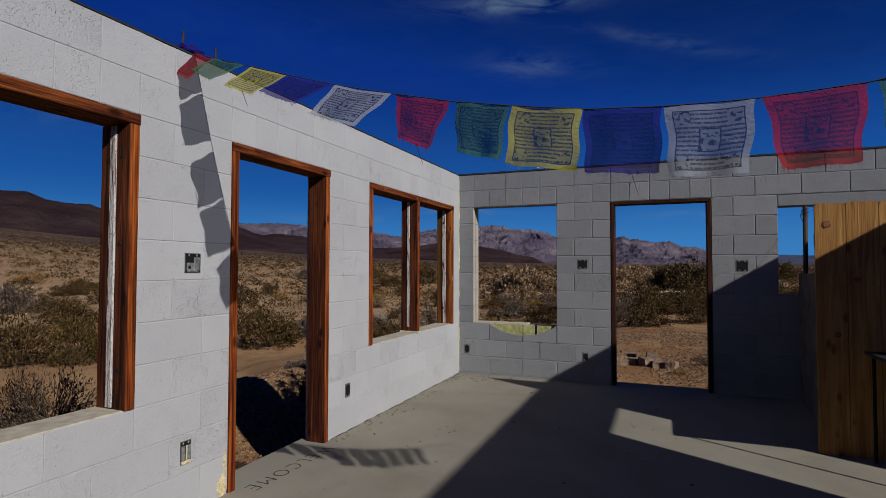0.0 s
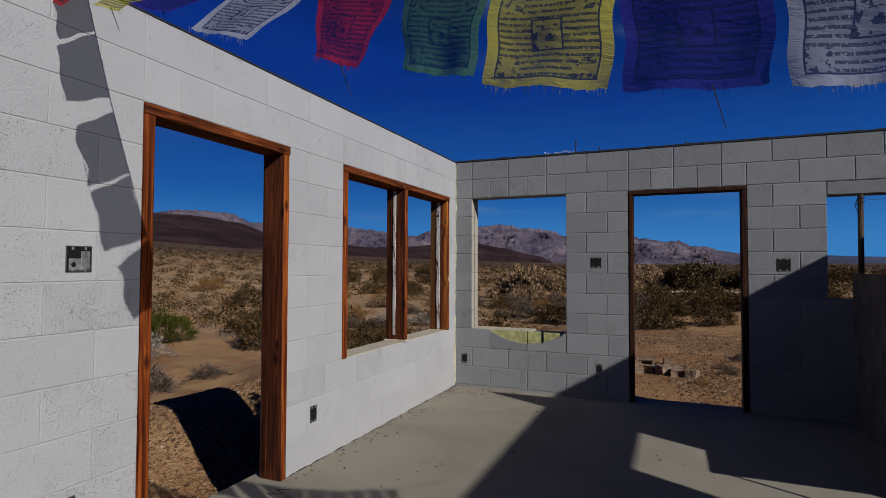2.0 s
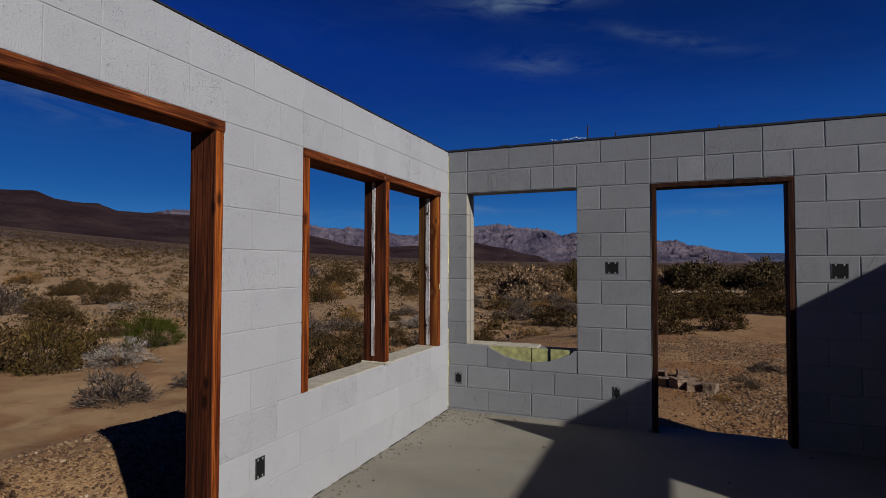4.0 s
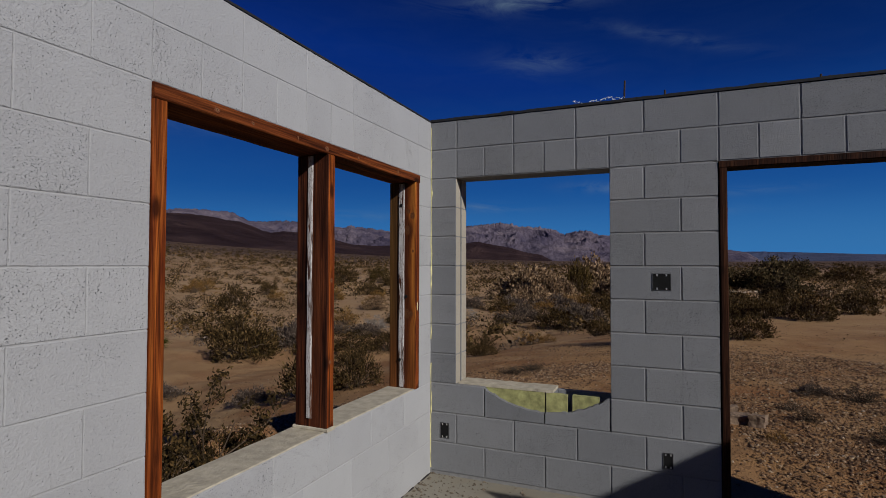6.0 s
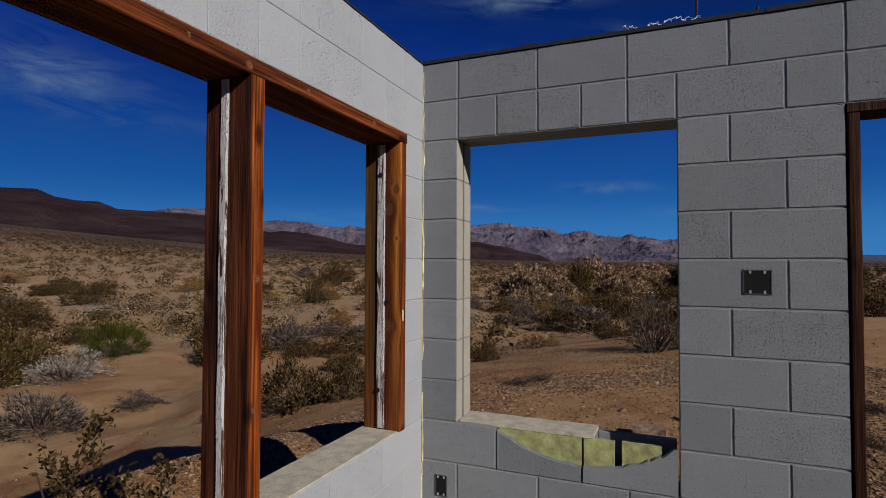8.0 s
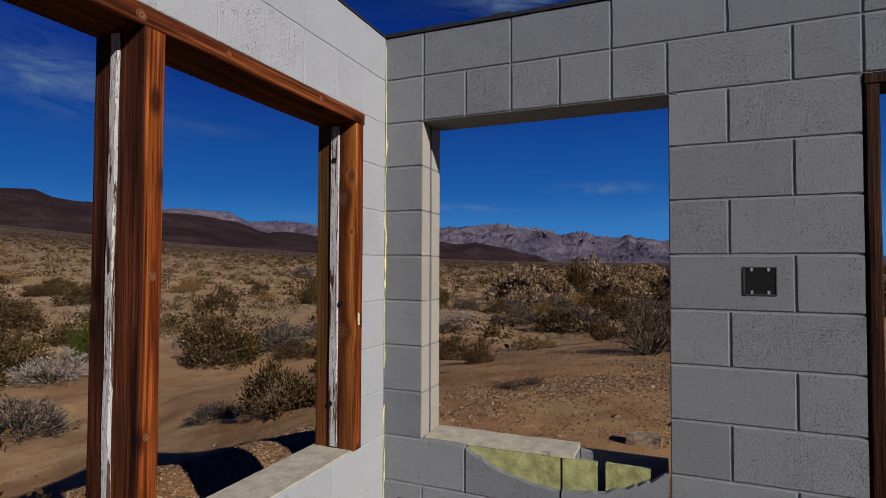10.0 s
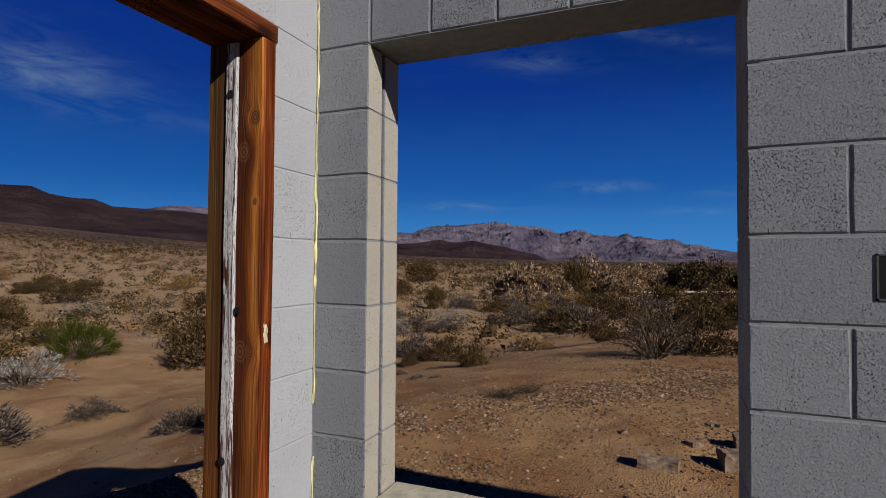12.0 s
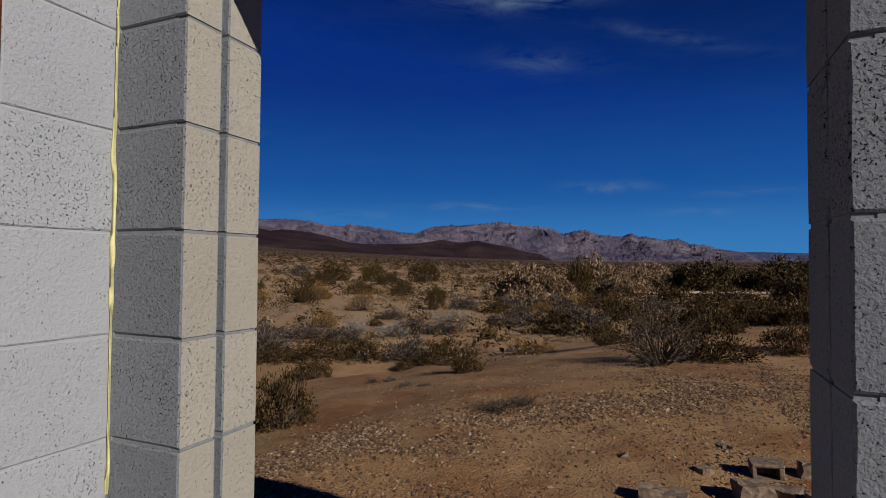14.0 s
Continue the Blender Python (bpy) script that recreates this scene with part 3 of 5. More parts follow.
def lumps(x, y):
    v = Vector((x, y, 0))
    far = min(1.0, math.hypot(x, y) / 25.0)
    low = min(1.0, max(0.0, (-0.8 * x + 0.35 * y - 4.5) / 4.0)) * (1.0 if far < 1 else 25.0 / math.hypot(x, y))
    w = noise.noise(v * 0.10 + Vector((3, 9, 0)) + 0.35 * Vector(noise.noise_vector(v * 0.35)))
    w = min(1.0, max(0.0, (w + 0.09) / 0.18))
    return low * 0.18 * w * w * (3 - 2 * w) - low * 0.09 + 0.05 * noise.noise(v * 0.9) + 0.02 * noise.noise(v * 3.1) + far * 0.14 * noise.noise(v * 0.16 + Vector((7, 1, 0)))


def build_ground():
    rings, az = 300, 420
    verts, faces = [(0, 0, -0.5)], []
    for i in range(rings):
        r = 0.6 * (4600 / 0.6) ** (i / (rings - 1))
        for k in range(az):
            a = 2 * math.pi * k / az
            x, y = r * math.sin(a), r * math.cos(a)
            verts.append((x, y, ground_z(x, y) + lumps(x, y)))
    for k in range(az):
        faces.append((0, 1 + k, 1 + (k + 1) % az))
    for i in range(rings - 1):
        for k in range(az):
            a, b = 1 + i * az + k, 1 + i * az + (k + 1) % az
            faces.append((a, a + az, b + az, b))
    me = bpy.data.meshes.new("ground")
    me.from_pydata(verts, [], faces)
    me.materials.append(M_SAND)
    me.polygons.foreach_set("use_smooth", [True] * len(faces))
    me.update()
    ob = new("ground", me)
    bm = bmesh.new()
    bm.from_mesh(me)
    bmesh.ops.recalc_face_normals(bm, faces=bm.faces)
    bm.to_mesh(me)
    bm.free()
    return tagged(ob, "tan desert sand with darker gravelly patches", "ground", kind="structure")


build_ground()


def build_range(name, label, material, near, far, th0, th1, crest, seed, step=0.06, rough=1.0, rows=56, spurs=1.0):
    """A mountain range: spurs and gullies rising from near to a crest line, elevations in degrees by bearing."""
    n = int((th1 - th0) / step)
    bx, by = zip(*sorted(crest))
    verts, faces = [], []
    for i in range(n + 1):
        th = th0 + (th1 - th0) * i / n
        el = float(np.interp(th, bx, by))
        edge = max(0.0, min(1.0, (th - th0) / 1.5, (th1 - th) / 1.5))
        teeth = 0.030 * rough * (noise.noise((th * 2.6, seed, 1.0)) + 0.8 * noise.noise((th * 7.0, seed, 4.0)))
        for j in range(rows):
            s = j / (rows - 1)
            r = near + (far - near) * s
            x, y = -r * math.sin(radians(th)), r * math.cos(radians(th))
            base = ground_z(x, y) - 6.0
            top = 1.4 + math.tan(radians(el)) * (near + (far - near) * 0.8)
            up = min(1.0, s / 0.8)
            jag = 1 + teeth * max(0.0, (up - 0.86) / 0.14) ** 1.5
            q = Vector((x / 330.0, y / 330.0, seed)) * spurs
            q += 0.35 * Vector(noise.noise_vector(q * 0.8))
            rid = noise.ridged_multi_fractal(q, 0.85, 2.2, 5, 1.0, 2.0) - 1.0
            fin = noise.ridged_multi_fractal(q * 3.4 + Vector((5, 1, 0)), 0.8, 2.1, 4, 1.0, 2.0) - 1.0
            lean = up ** 1.15 if s < 0.8 else max(0.0, 1 - (s - 0.8) / 0.2) ** 0.6
            cut = math.sin(math.pi * up) ** 0.7 if up < 0.985 else 0.0
            h = max(0.0, top - base) * edge * max(0.0, lean * jag + rough * cut * (0.15 * rid + 0.05 * fin))
            h = min(h, max(0.0, top - base) * (0.35 + 0.66 * up) * jag)
            verts.append((x, y, base + h))
    for i in range(n):
        for j in range(rows - 1):
            a = i * rows + j
            faces.append((a, a + 1, a + rows + 1, a + rows))
    me = bpy.data.meshes.new(name)
    me.from_pydata(verts, [], faces)
    me.materials.append(material)
    me.update()
    if sum(f.normal.z for f in me.polygons) < 0:
        me.flip_normals()
    return tagged(new(name, me), label, "mountain", kind="structure")


build_range("backdrop_mountain_dark", "dark brown desert mountain range with eroded slopes", M_MTN_DARK, 1500, 2500, 27, 96,
            [(27, 1.75), (29, 1.91), (32.5, 2.11), (33.7, 2.44), (34.6, 2.72), (36.6, 3.15), (38, 3.29), (39.4, 3.38), (40.5, 3.2), (41.4, 3.41), (42.2, 3.78), (43.5, 4.25), (44.8, 4.37), (46.1, 4.65), (48.1, 4.84), (51.4, 4.89), (53.9, 4.96), (55.3, 5.53), (56.9, 5.52), (58.5, 5.74), (59.8, 6.31), (62.3, 6.22), (70, 6.0), (96, 4.0)], 3.1, rough=0.45, step=0.09, spurs=0.6)
build_range("backdrop_mountain_pale", "pale granite mountain range across the valley, its haze painted in as mauve", M_MTN_PALE, 2700, 4000, -8, 60,
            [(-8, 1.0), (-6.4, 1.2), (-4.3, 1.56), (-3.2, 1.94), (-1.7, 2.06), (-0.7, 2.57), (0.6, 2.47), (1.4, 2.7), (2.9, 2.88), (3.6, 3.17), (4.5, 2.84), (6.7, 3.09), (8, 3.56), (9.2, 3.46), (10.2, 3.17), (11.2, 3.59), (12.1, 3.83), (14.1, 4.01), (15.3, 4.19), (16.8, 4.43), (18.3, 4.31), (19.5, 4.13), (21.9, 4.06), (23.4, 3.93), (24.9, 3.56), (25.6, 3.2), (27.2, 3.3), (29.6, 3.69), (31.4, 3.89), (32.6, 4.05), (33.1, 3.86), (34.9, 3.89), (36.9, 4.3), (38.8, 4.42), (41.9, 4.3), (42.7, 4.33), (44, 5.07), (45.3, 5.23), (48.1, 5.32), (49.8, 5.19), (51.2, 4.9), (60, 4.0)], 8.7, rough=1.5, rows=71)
build_range("backdrop_mountain_low", "low dark foothills in front of the pale mountains", M_MTN_DARK, 1900, 2600, 11, 33,
            [(11, 0.9), (12.3, 1.0), (14.3, 1.34), (15.7, 1.8), (17.5, 2.09), (19.2, 2.44), (20.7, 2.26), (21.6, 2.26), (22.7, 2.54), (25.4, 2.12), (29, 2.0), (33, 1.9)], 15.3, rough=0.8, rows=31)
build_range("backdrop_mountain_far", "mountains on the far horizon, their haze painted in as blue-grey", M_MTN_BLUE, 3600, 4500, -60, 4,
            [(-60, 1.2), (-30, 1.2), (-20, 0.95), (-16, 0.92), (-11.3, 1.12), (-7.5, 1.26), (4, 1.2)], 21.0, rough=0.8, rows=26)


# ---------------------------------------------------------------- walls of concrete block
BLOCKS = {}


def worn_slab(bm, x0, x1, y0, y1, z0, z1, seed, c, amp):
    """A cast slab whose front and back edges are broken by small chips."""
    n, m = max(3, int((x1 - x0) / 0.05)), 4
    ring = [(i / n, 0) for i in range(n)] + [(1, i / m) for i in range(m)] + [(1 - i / n, 1) for i in range(n)] + [(0, 1 - i / m) for i in range(m)]
    loops = []
    for y, cut in ((y0, c), (y0 + c, 0.0), (y1 - c, 0.0), (y1, c)):
        row = []
        for s, t in ring:
            x, z = x0 + (x1 - x0) * s, z0 + (z1 - z0) * t
            q = noise.noise((x * 31 + seed * 9.1, z * 31, y * 7 + seed))
            d = cut + (amp * (0.5 + q) + 2.2 * amp * max(0.0, noise.noise((x * 17, z * 17 + seed * 3.3, seed)) - 0.28)) * (1.0 if cut else 0.35)
            d = max(0.0, d)
            dx = d if s == 0 else -d if s == 1 else 0.0
            dz = d if t == 0 else -d if t == 1 else 0.0
            row.append(bm.verts.new((x + dx, y, z + dz)))
        loops.append(row)
    k = len(ring)
    for a, b in zip(loops, loops[1:]):
        for i in range(k):
            bm.faces.new((a[i], a[(i + 1) % k], b[(i + 1) % k], b[i]))
    bm.faces.new(loops[0][::-1])
    bm.faces.new(loops[-1])


def block_mesh(kind, length, material, variant=0):
    """A block of the given length along x, centred; faces at y 0 and C."""
    key = (kind, round(length, 3), material.name, variant)
    if key in BLOCKS:
        return BLOCKS[key]
    flush = material.name == "painted_block"
    a, h = length / 2 - (0.0003 if flush else 0.0032), C / 2 - (0.0015 if flush else 0.0032)
    bm = bmesh.new()
    sd = variant * 5.7 + length * 3 + len(kind)
    if flush:
        worn_slab(bm, -a, a, 0.0, C, -h, h, sd, 0.0016, 0.0024)
    elif kind == "plain":
        worn_slab(bm, -a, a, 0.0, C, -h, h, sd, 0.0028, 0.0019)
    else:
        # end with a sash groove, on the side that kind names
        worn_slab(bm, -a, a, 0.0, 0.088, -h, h, sd, 0.0028, 0.0019)
        worn_slab(bm, -a, a, 0.106, C, -h, h, sd + 2, 0.0028, 0.0019)
        s = 0.020
        slab(bm, -a + (s if kind == "groove_low" else 0.02), a - (s if kind == "groove_high" else 0.02), 0.084, 0.11, -h + 0.004, h - 0.004)
    bmesh.ops.recalc_face_normals(bm, faces=bm.faces)
    BLOCKS[key] = mesh("block", bm, material)
    if kind == "groove_high":
        # beige mortar on the block ends at the window side, sunlight put into its colour
        BLOCKS[key].materials.append(M_JAMB)
        for f in BLOCKS[key].polygons:
            if f.normal.x > 0.7 and f.center.x > a - 0.01:
                f.material_index = 1
    return BLOCKS[key]


def solid_runs(lo, hi, z0, z1, openings):
    runs = [(lo, hi)]
    for a, b, za, zb in openings:
        if za < z1 - 0.05 and zb > z0 + 0.05:
            cut = []
            for p, q in runs:
                if b <= p or a >= q:
                    cut.append((p, q))
                else:
                    if a - p > 0.01:
                        cut.append((p, a))
                    if q - b > 0.01:
                        cut.append((b, q))
            runs = cut
    return runs


def lay_blocks(wall, place, lo, hi, openings, material, skip=(), lintels=()):
    """Running bond between lo and hi along the wall; place(u, z) gives a block's pose."""
    for k in range(12):
        z0, z1 = k * C, (k + 1) * C
        for p, q in solid_runs(lo, hi, z0, z1, openings):
            first = math.floor(p / C) - 2
            joints = [p]
            for n in range(first, math.ceil(q / C) + 2):
                u = n * C
                half = k == 10 and any(a - 0.01 <= u <= b + 0.01 for a, b in lintels)
                if (n % 2 == k % 2 or half) and p + 0.09 < u < q - 0.09:
                    joints.append(u)
            joints.append(q)
            for a, b in zip(joints, joints[1:]):
                if any(abs(a - sa) < 0.02 and k == sk for sa, sk in skip):
                    continue
                kind = "plain"
                for oa, ob_, za, zb in openings:
                    if za < z1 - 0.05 and zb > z0 + 0.05 and wall.name == "wall_north":
                        if abs(b - oa) < 0.01:
                            kind = "groove_high"
                        if abs(a - ob_) < 0.01:
                            kind = "groove_low"
                ob = new("block", block_mesh(kind, b - a, material, (k * 5 + int(a / C) * 3) % 4))
                ob.parent = wall
                ob.matrix_basis = place((a + b) / 2, (z0 + z1) / 2)


def wall_core(name, to_world, lo, hi, openings, material, thick=C, inset=0.0045, back=0.03):
    """The mortar body behind the block faces, with the openings cut through."""
    cuts = sorted({lo, hi, *[v for o in openings for v in o[:2]]})
    levels = sorted({FLOOR, 12 * C - 0.003, *[v for o in openings for v in o[2:] if v > 0.01]})
    bm = bmesh.new()
    for a, b in zip(cuts, cuts[1:]):
        for z0, z1 in zip(levels, levels[1:]):
            mid = ((a + b) / 2, (z0 + z1) / 2)
            hole = [o for o in openings if o[0] < mid[0] < o[1] and o[2] < mid[1] < o[3]]
            if hole:
                continue
            e0 = back if any(abs(a - o[1]) < 1e-6 and o[2] < mid[1] < o[3] for o in openings) else 0
            e1 = back if any(abs(b - o[0]) < 1e-6 and o[2] < mid[1] < o[3] for o in openings) else 0
            slab(bm, a + e0, b - e1, inset, thick - inset, z0, z1)
    bm.transform(to_world)
    bmesh.ops.remove_doubles(bm, verts=bm.verts, dist=1e-5)
    return new(name, mesh(name, bm, material))


# local frames: u along the wall, y into its thickness, z up
WX = 0.010         # inner face of the west wall
WEST = Matrix(((0, -1, 0, WX), (1, 0, 0, 0), (0, 0, 1, 0), (0, 0, 0, 1)))     # u -> +y, depth -> -x
NORTH = Matrix.Identity(4)
W1 = (-11 * C, -C, 3 * C, 10 * C)
D1 = (-19 * C, -14 * C, FLOOR, 10 * C)
W2 = (-33 * C, -22 * C, 3 * C, 10 * C)
W3 = (1 * C, 6 * C, 3 * C, 10 * C)
D2 = (9 * C, 14 * C, FLOOR, 10 * C)
W4 = (17 * C, 22 * C, 5 * C, 10 * C)
ROOM_X, ROOM_Y = 5.17, -8.70

floor = part("floor", box(-0.215, ROOM_X + 0.22, ROOM_Y - 0.22, 0.22, -0.75, FLOOR, 0.01), M_FLOOR)
tagged(floor, "dusty grey concrete slab with stains and hairline dirt", "floor", kind="structure")

wall_west = wall_core("wall_west", WEST, ROOM_Y - 0.2, 0.2032, [W1, D1, W2], M_MORTAR_W, inset=0.0028, back=0.003)
tagged(wall_west, "white-painted concrete block wall with three openings, no roof", "wall", kind="structure")
wall_north = wall_core("wall_north", NORTH, 0.0, ROOM_X + 0.2, [W3, D2, W4, (2 * C, 6 * C, 2 * C, 3 * C)], M_MORTAR)
tagged(wall_north, "unpainted grey concrete block wall with window and door openings", "wall", kind="structure")
wall_east = part("wall_east", box(ROOM_X, ROOM_X + C, -2.76, -0.001, FLOOR, 12 * C), M_GREY)
slab_bm = box(ROOM_X, ROOM_X + C, ROOM_Y, -3.70, FLOOR, 12 * C)
slab(slab_bm, ROOM_X, ROOM_X + C, -3.70, -2.76, 10 * C, 12 * C)
part("wall_piece", slab_bm, M_GREY, wall_east)
tagged(wall_east, "grey concrete block wall with a doorway", "wall", kind="structure")
wall_south = part("wall_south", box(0.0, ROOM_X + C, ROOM_Y - C, ROOM_Y, FLOOR, 12 * C), M_GREY)
tagged(wall_south, "plain grey concrete block wall", "wall", kind="structure")

# bed joints where they come out at the jambs
bm = bmesh.new()
for o in (W3, D2, W4):
    for k in range(12):
        z = k * C
        if o[2] < z + 0.01 and z < o[3]:
            for xa, xb in ((o[0] - 0.035, o[0] - 0.006), (o[1] + 0.006, o[1] + 0.035)):
                for ya, yb in ((0.006, 0.085), (0.109, C - 0.006)):
                    slab(bm, xa, xb, ya, yb, z - 0.007, z + 0.007)
part("jamb_mortar", bm, M_MORTAR, wall_north)
lintel = part("lintel", box(17 * C + 0.002, 22 * C - 0.002, 0.004, C - 0.004, 1.915, 10 * C - 0.004, 0.005), M_GREY, wall_north)

# black felt on top of the walls, inner edge a little proud
bm = bmesh.new()
n = 60
for i in range(n):
    a = ROOM_Y + (0.2 - ROOM_Y) * i / n
    b = ROOM_Y + (0.2 - ROOM_Y) * (i + 1) / n
    slab(bm, -C - 0.004, WX + 0.004 + 0.004 * noise.noise((i * 0.7, 1, 0)), a, b, 12 * C - 0.001, 12 * C + 0.008 + 0.004 * noise.noise((i * 0.9, 5, 2)))
cap = part("trim_wall_cap_west", bm, M_FELT)
tagged(cap, "thin black felt strip along the wall top", "trim", kind="structure")
bm = bmesh.new()
for i in range(n):
    a, b = 0.008 + ROOM_X * i / n, 0.008 + ROOM_X * (i + 1) / n
    slab(bm, a, b, -0.006 - 0.004 * noise.noise((i * 0.7, 3, 0)), C + 0.004, 12 * C - 0.001, 12 * C + 0.016 + 0.006 * noise.noise((i * 0.9, 8, 2)))
cap = part("trim_wall_cap_north", bm, M_FELT)
tagged(cap, "thin black felt strip along the wall top", "trim", kind="structure")

corner = part("trim_corner_mortar", slab(box(-0.03, WX + 0.0012, -0.0012, 0.03, FLOOR, 12 * C - 0.01), WX + 0.0012, WX + 0.0075, 0.0008, 0.03, FLOOR, 12 * C - 0.01), M_MORTAR)
tagged(corner, "pale mortar filling the inner corner of the two walls", "trim", kind="structure")
# yellow sealant run down the inner corner
bm = bmesh.new()
prev = None
for i in range(261):
    z = 0.02 + 2.38 * i / 260
    w = 0.004 + 0.010 * max(0.0, noise.noise((0, 3.3, z * 5.0)) + 0.5 * noise.noise((1, 3.3, z * 19.0)) + 0.15)
    v = 0.002 + 0.008 * max(0.0, noise.noise((7, 3.3, z * 6.0)) + 0.5 * noise.noise((8, 3.3, z * 23.0)) + 0.1)
    if noise.noise((4.0, 0, z * 3.0)) < -0.38:
        prev = None
        continue
    row = [bm.verts.new(p) for p in ((WX + 0.0005, -v - 0.001, z), (WX + 0.004, -v * 0.6 - 0.0015, z), (WX + w * 0.55, -0.0045, z), (WX + w + 0.001, -0.0008, z), (WX - 0.001, 0.002, z))]
    if prev:
        for a in range(5):
            bm.faces.new((prev[a], prev[(a + 1) % 5], row[(a + 1) % 5], row[a]))
    prev = row
bmesh.ops.recalc_face_normals(bm, faces=bm.faces)
tagged(part("trim_sealant", bm, M_YELLOW, smooth=True), "yellow sealant smeared down the inner corner", "trim", kind="structure")


def smear(x, y, z, rx, ry, rz, seed, label):
    """A lump of hardened foam or spilled paint stuck to the wall."""
    bm = bmesh.new()
    bmesh.ops.create_icosphere(bm, subdivisions=3, radius=1.0)
    for v in bm.verts:
        k = 1 + 0.45 * noise.noise(v.co * 2.3 + Vector((seed, 0, 0))) + 0.2 * noise.noise(v.co * 6 + Vector((0, seed, 0)))
        v.co = Vector((v.co.x * rx, v.co.y * ry, v.co.z * rz)) * k
    bm.transform(Matrix.Translation((x, y, z)))
    tagged(part("foam_lump", bm, M_CREAM), label, "foam")


smear(WX + 0.003, -0.235, 1.16, 0.008, 0.014, 0.035, 1.0, "hardened cream foam lump beside the window frame")
smear(WX, -3.905, 0.04, 0.004, 0.035, 0.055, 2.0, "yellow paint spill at the foot of the doorway")
smear(WX, -3.885, 0.16, 0.003, 0.012, 0.06, 3.0, "yellow paint run beside the doorway")


bm = bmesh.new()
for i in range(120):
    y = -2.83 + 2.81 * i / 120
    q = noise.noise((y * 9, 1.5, 2)) + 0.6 * noise.noise((y * 31, 4, 1))
    if q > -0.05:
        slab(bm, WX - 0.001, WX + 0.004 + 0.007 * max(0, q), y, y + 0.025, FLOOR - 0.001, FLOOR + 0.003 + 0.006 * max(0, q))
tagged(part("trim_floor_joint", bm, M_INK), "dark crumbling joint along the foot of the white wall", "trim", kind="structure")


# ---------------------------------------------------------------- timber frames
def disc(bm, centre, axis, r, t, sides=12):
    z = Vector((0, 0, 1)).rotation_difference(Vector(axis)).to_matrix().to_4x4()
    bmesh.ops.create_cone(bm, cap_ends=True, segments=sides, radius1=r, radius2=r * 0.85, depth=t, matrix=Matrix.Translation(centre) @ z)


def bolts(parent, spots, y):
    for x, z in spots:
        bm = bmesh.new()
        # a flat disc on the face, the hole's shade put into its colour
        disc(bm, (x, y - 0.001, z), (0, -1, 0), 0.012, 0.003, 9)
        part("bolt_hole", bm, M_DARK, parent, "flat dark disc painted for a shaded bolt hole")


def knots(parent, spots, axis, material):
    """Knots standing a hair proud of the planed face."""
    for k, (c, r) in enumerate(spots):
        bm = bmesh.new()
        disc(bm, c, axis, r * 1.15, 0.0016, 14)
        for v in bm.verts:
            v.co += Vector(noise.noise_vector(v.co * 60)) * r * 0.25
        part("knot", bm, material, parent)


def strip(parent, x0, x1, y, z0, z1, seed):
    bm = rough_board(x0, x1, y - 0.010, y + 0.001, z0, z1, seed, 0.0025, 0.06)
    part("stop_strip", bm, M_STRIP, parent, "flaking white-painted stop strip")


def second_tone(ob, material):
    """The face turned along the room has its own material."""
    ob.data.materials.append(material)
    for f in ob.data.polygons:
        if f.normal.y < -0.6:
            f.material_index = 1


def west_opening(name, label, cat, o, post=None, sill=True):
    w = empty(name, (0, (o[0] + o[1]) / 2, max(o[2], FLOOR)))
    w.location = (WX, 0, 0)
    tagged(w, label, cat, kind="structure")
    y0, y1, z0, z1 = o
    t, xo, xi = 0.057, (-0.188 if sill else -0.152), 0.010
    zb = z0 + (0.004 if sill else 0.0)
    head = part("header", rough_board(xo, xi, y0 + 0.002, y1 - 0.002, z1 - 0.054, z1 - 0.002, 1.0), M_WOOD_Y, w)
    for ya, yb, s in ((y0 + 0.003, y0 + t, 2.0), (y1 - t, y1 - 0.003, 3.0)):
        j = part("jamb", rough_board(xo, xi - 0.002, ya, yb, zb, z1 - 0.056, s + y0), M_WOOD_Z, w)
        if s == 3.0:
            second_tone(j, M_WOOD_GOLD if y1 > -1 else M_WOOD_SIDE)
        if s == 3.0 and sill:
            strip(j, -0.117, -0.075, ya, zb + 0.01, z1 - 0.062, y1)
    if post:
        p = part("post", rough_board(xo + 0.01, xi - 0.002, post[0], post[1], zb, z1 - 0.056, 5.0), M_WOOD_Z, w)
        second_tone(p, M_WOOD_SIDE)
        strip(p, -0.110, -0.080, post[0], zb + 0.06, z1 - 0.062, 4.4)
        part("post_base", rough_board(xo, xi + 0.004, post[0] - 0.006, post[1] + 0.006, zb, zb + 0.018, 6.0, 0.004, 0.03), M_SILL, w, "mortar lump round the post foot")
    if sill:
        bm = rough_board(-C, -0.004, y0 + 0.002, y1 - 0.002, z0 - 0.045, z0 + 0.005, 8.0 + y0, 0.003, 0.04)
        part("window_sill", bm, M_SILL, w, "rough beige cement sill")
    return w


win1 = west_opening("window_1", "glassless window opening with a stained reddish timber frame and post", "window", W1, (-1.256, -1.195))
door1 = west_opening("door_1", "empty doorway with a stained reddish timber frame", "door", D1, None, False)
win2 = west_opening("window_2", "wide glassless window opening with a bolted reddish timber frame", "window", W2, (-5.68, -5.61))
bolts(win2, ((-0.140, 1.81), (-0.045, 1.82), (-0.128, 1.60), (-0.050, 1.40), (-0.140, 1.00), (-0.045, 0.80)), W2[1] - 0.057)
knots(win1, (((0.0085, -1.224, 1.35), 0.012), ((0.0085, -1.231, 0.95), 0.010)), (1, 0, 0), M_KNOT)
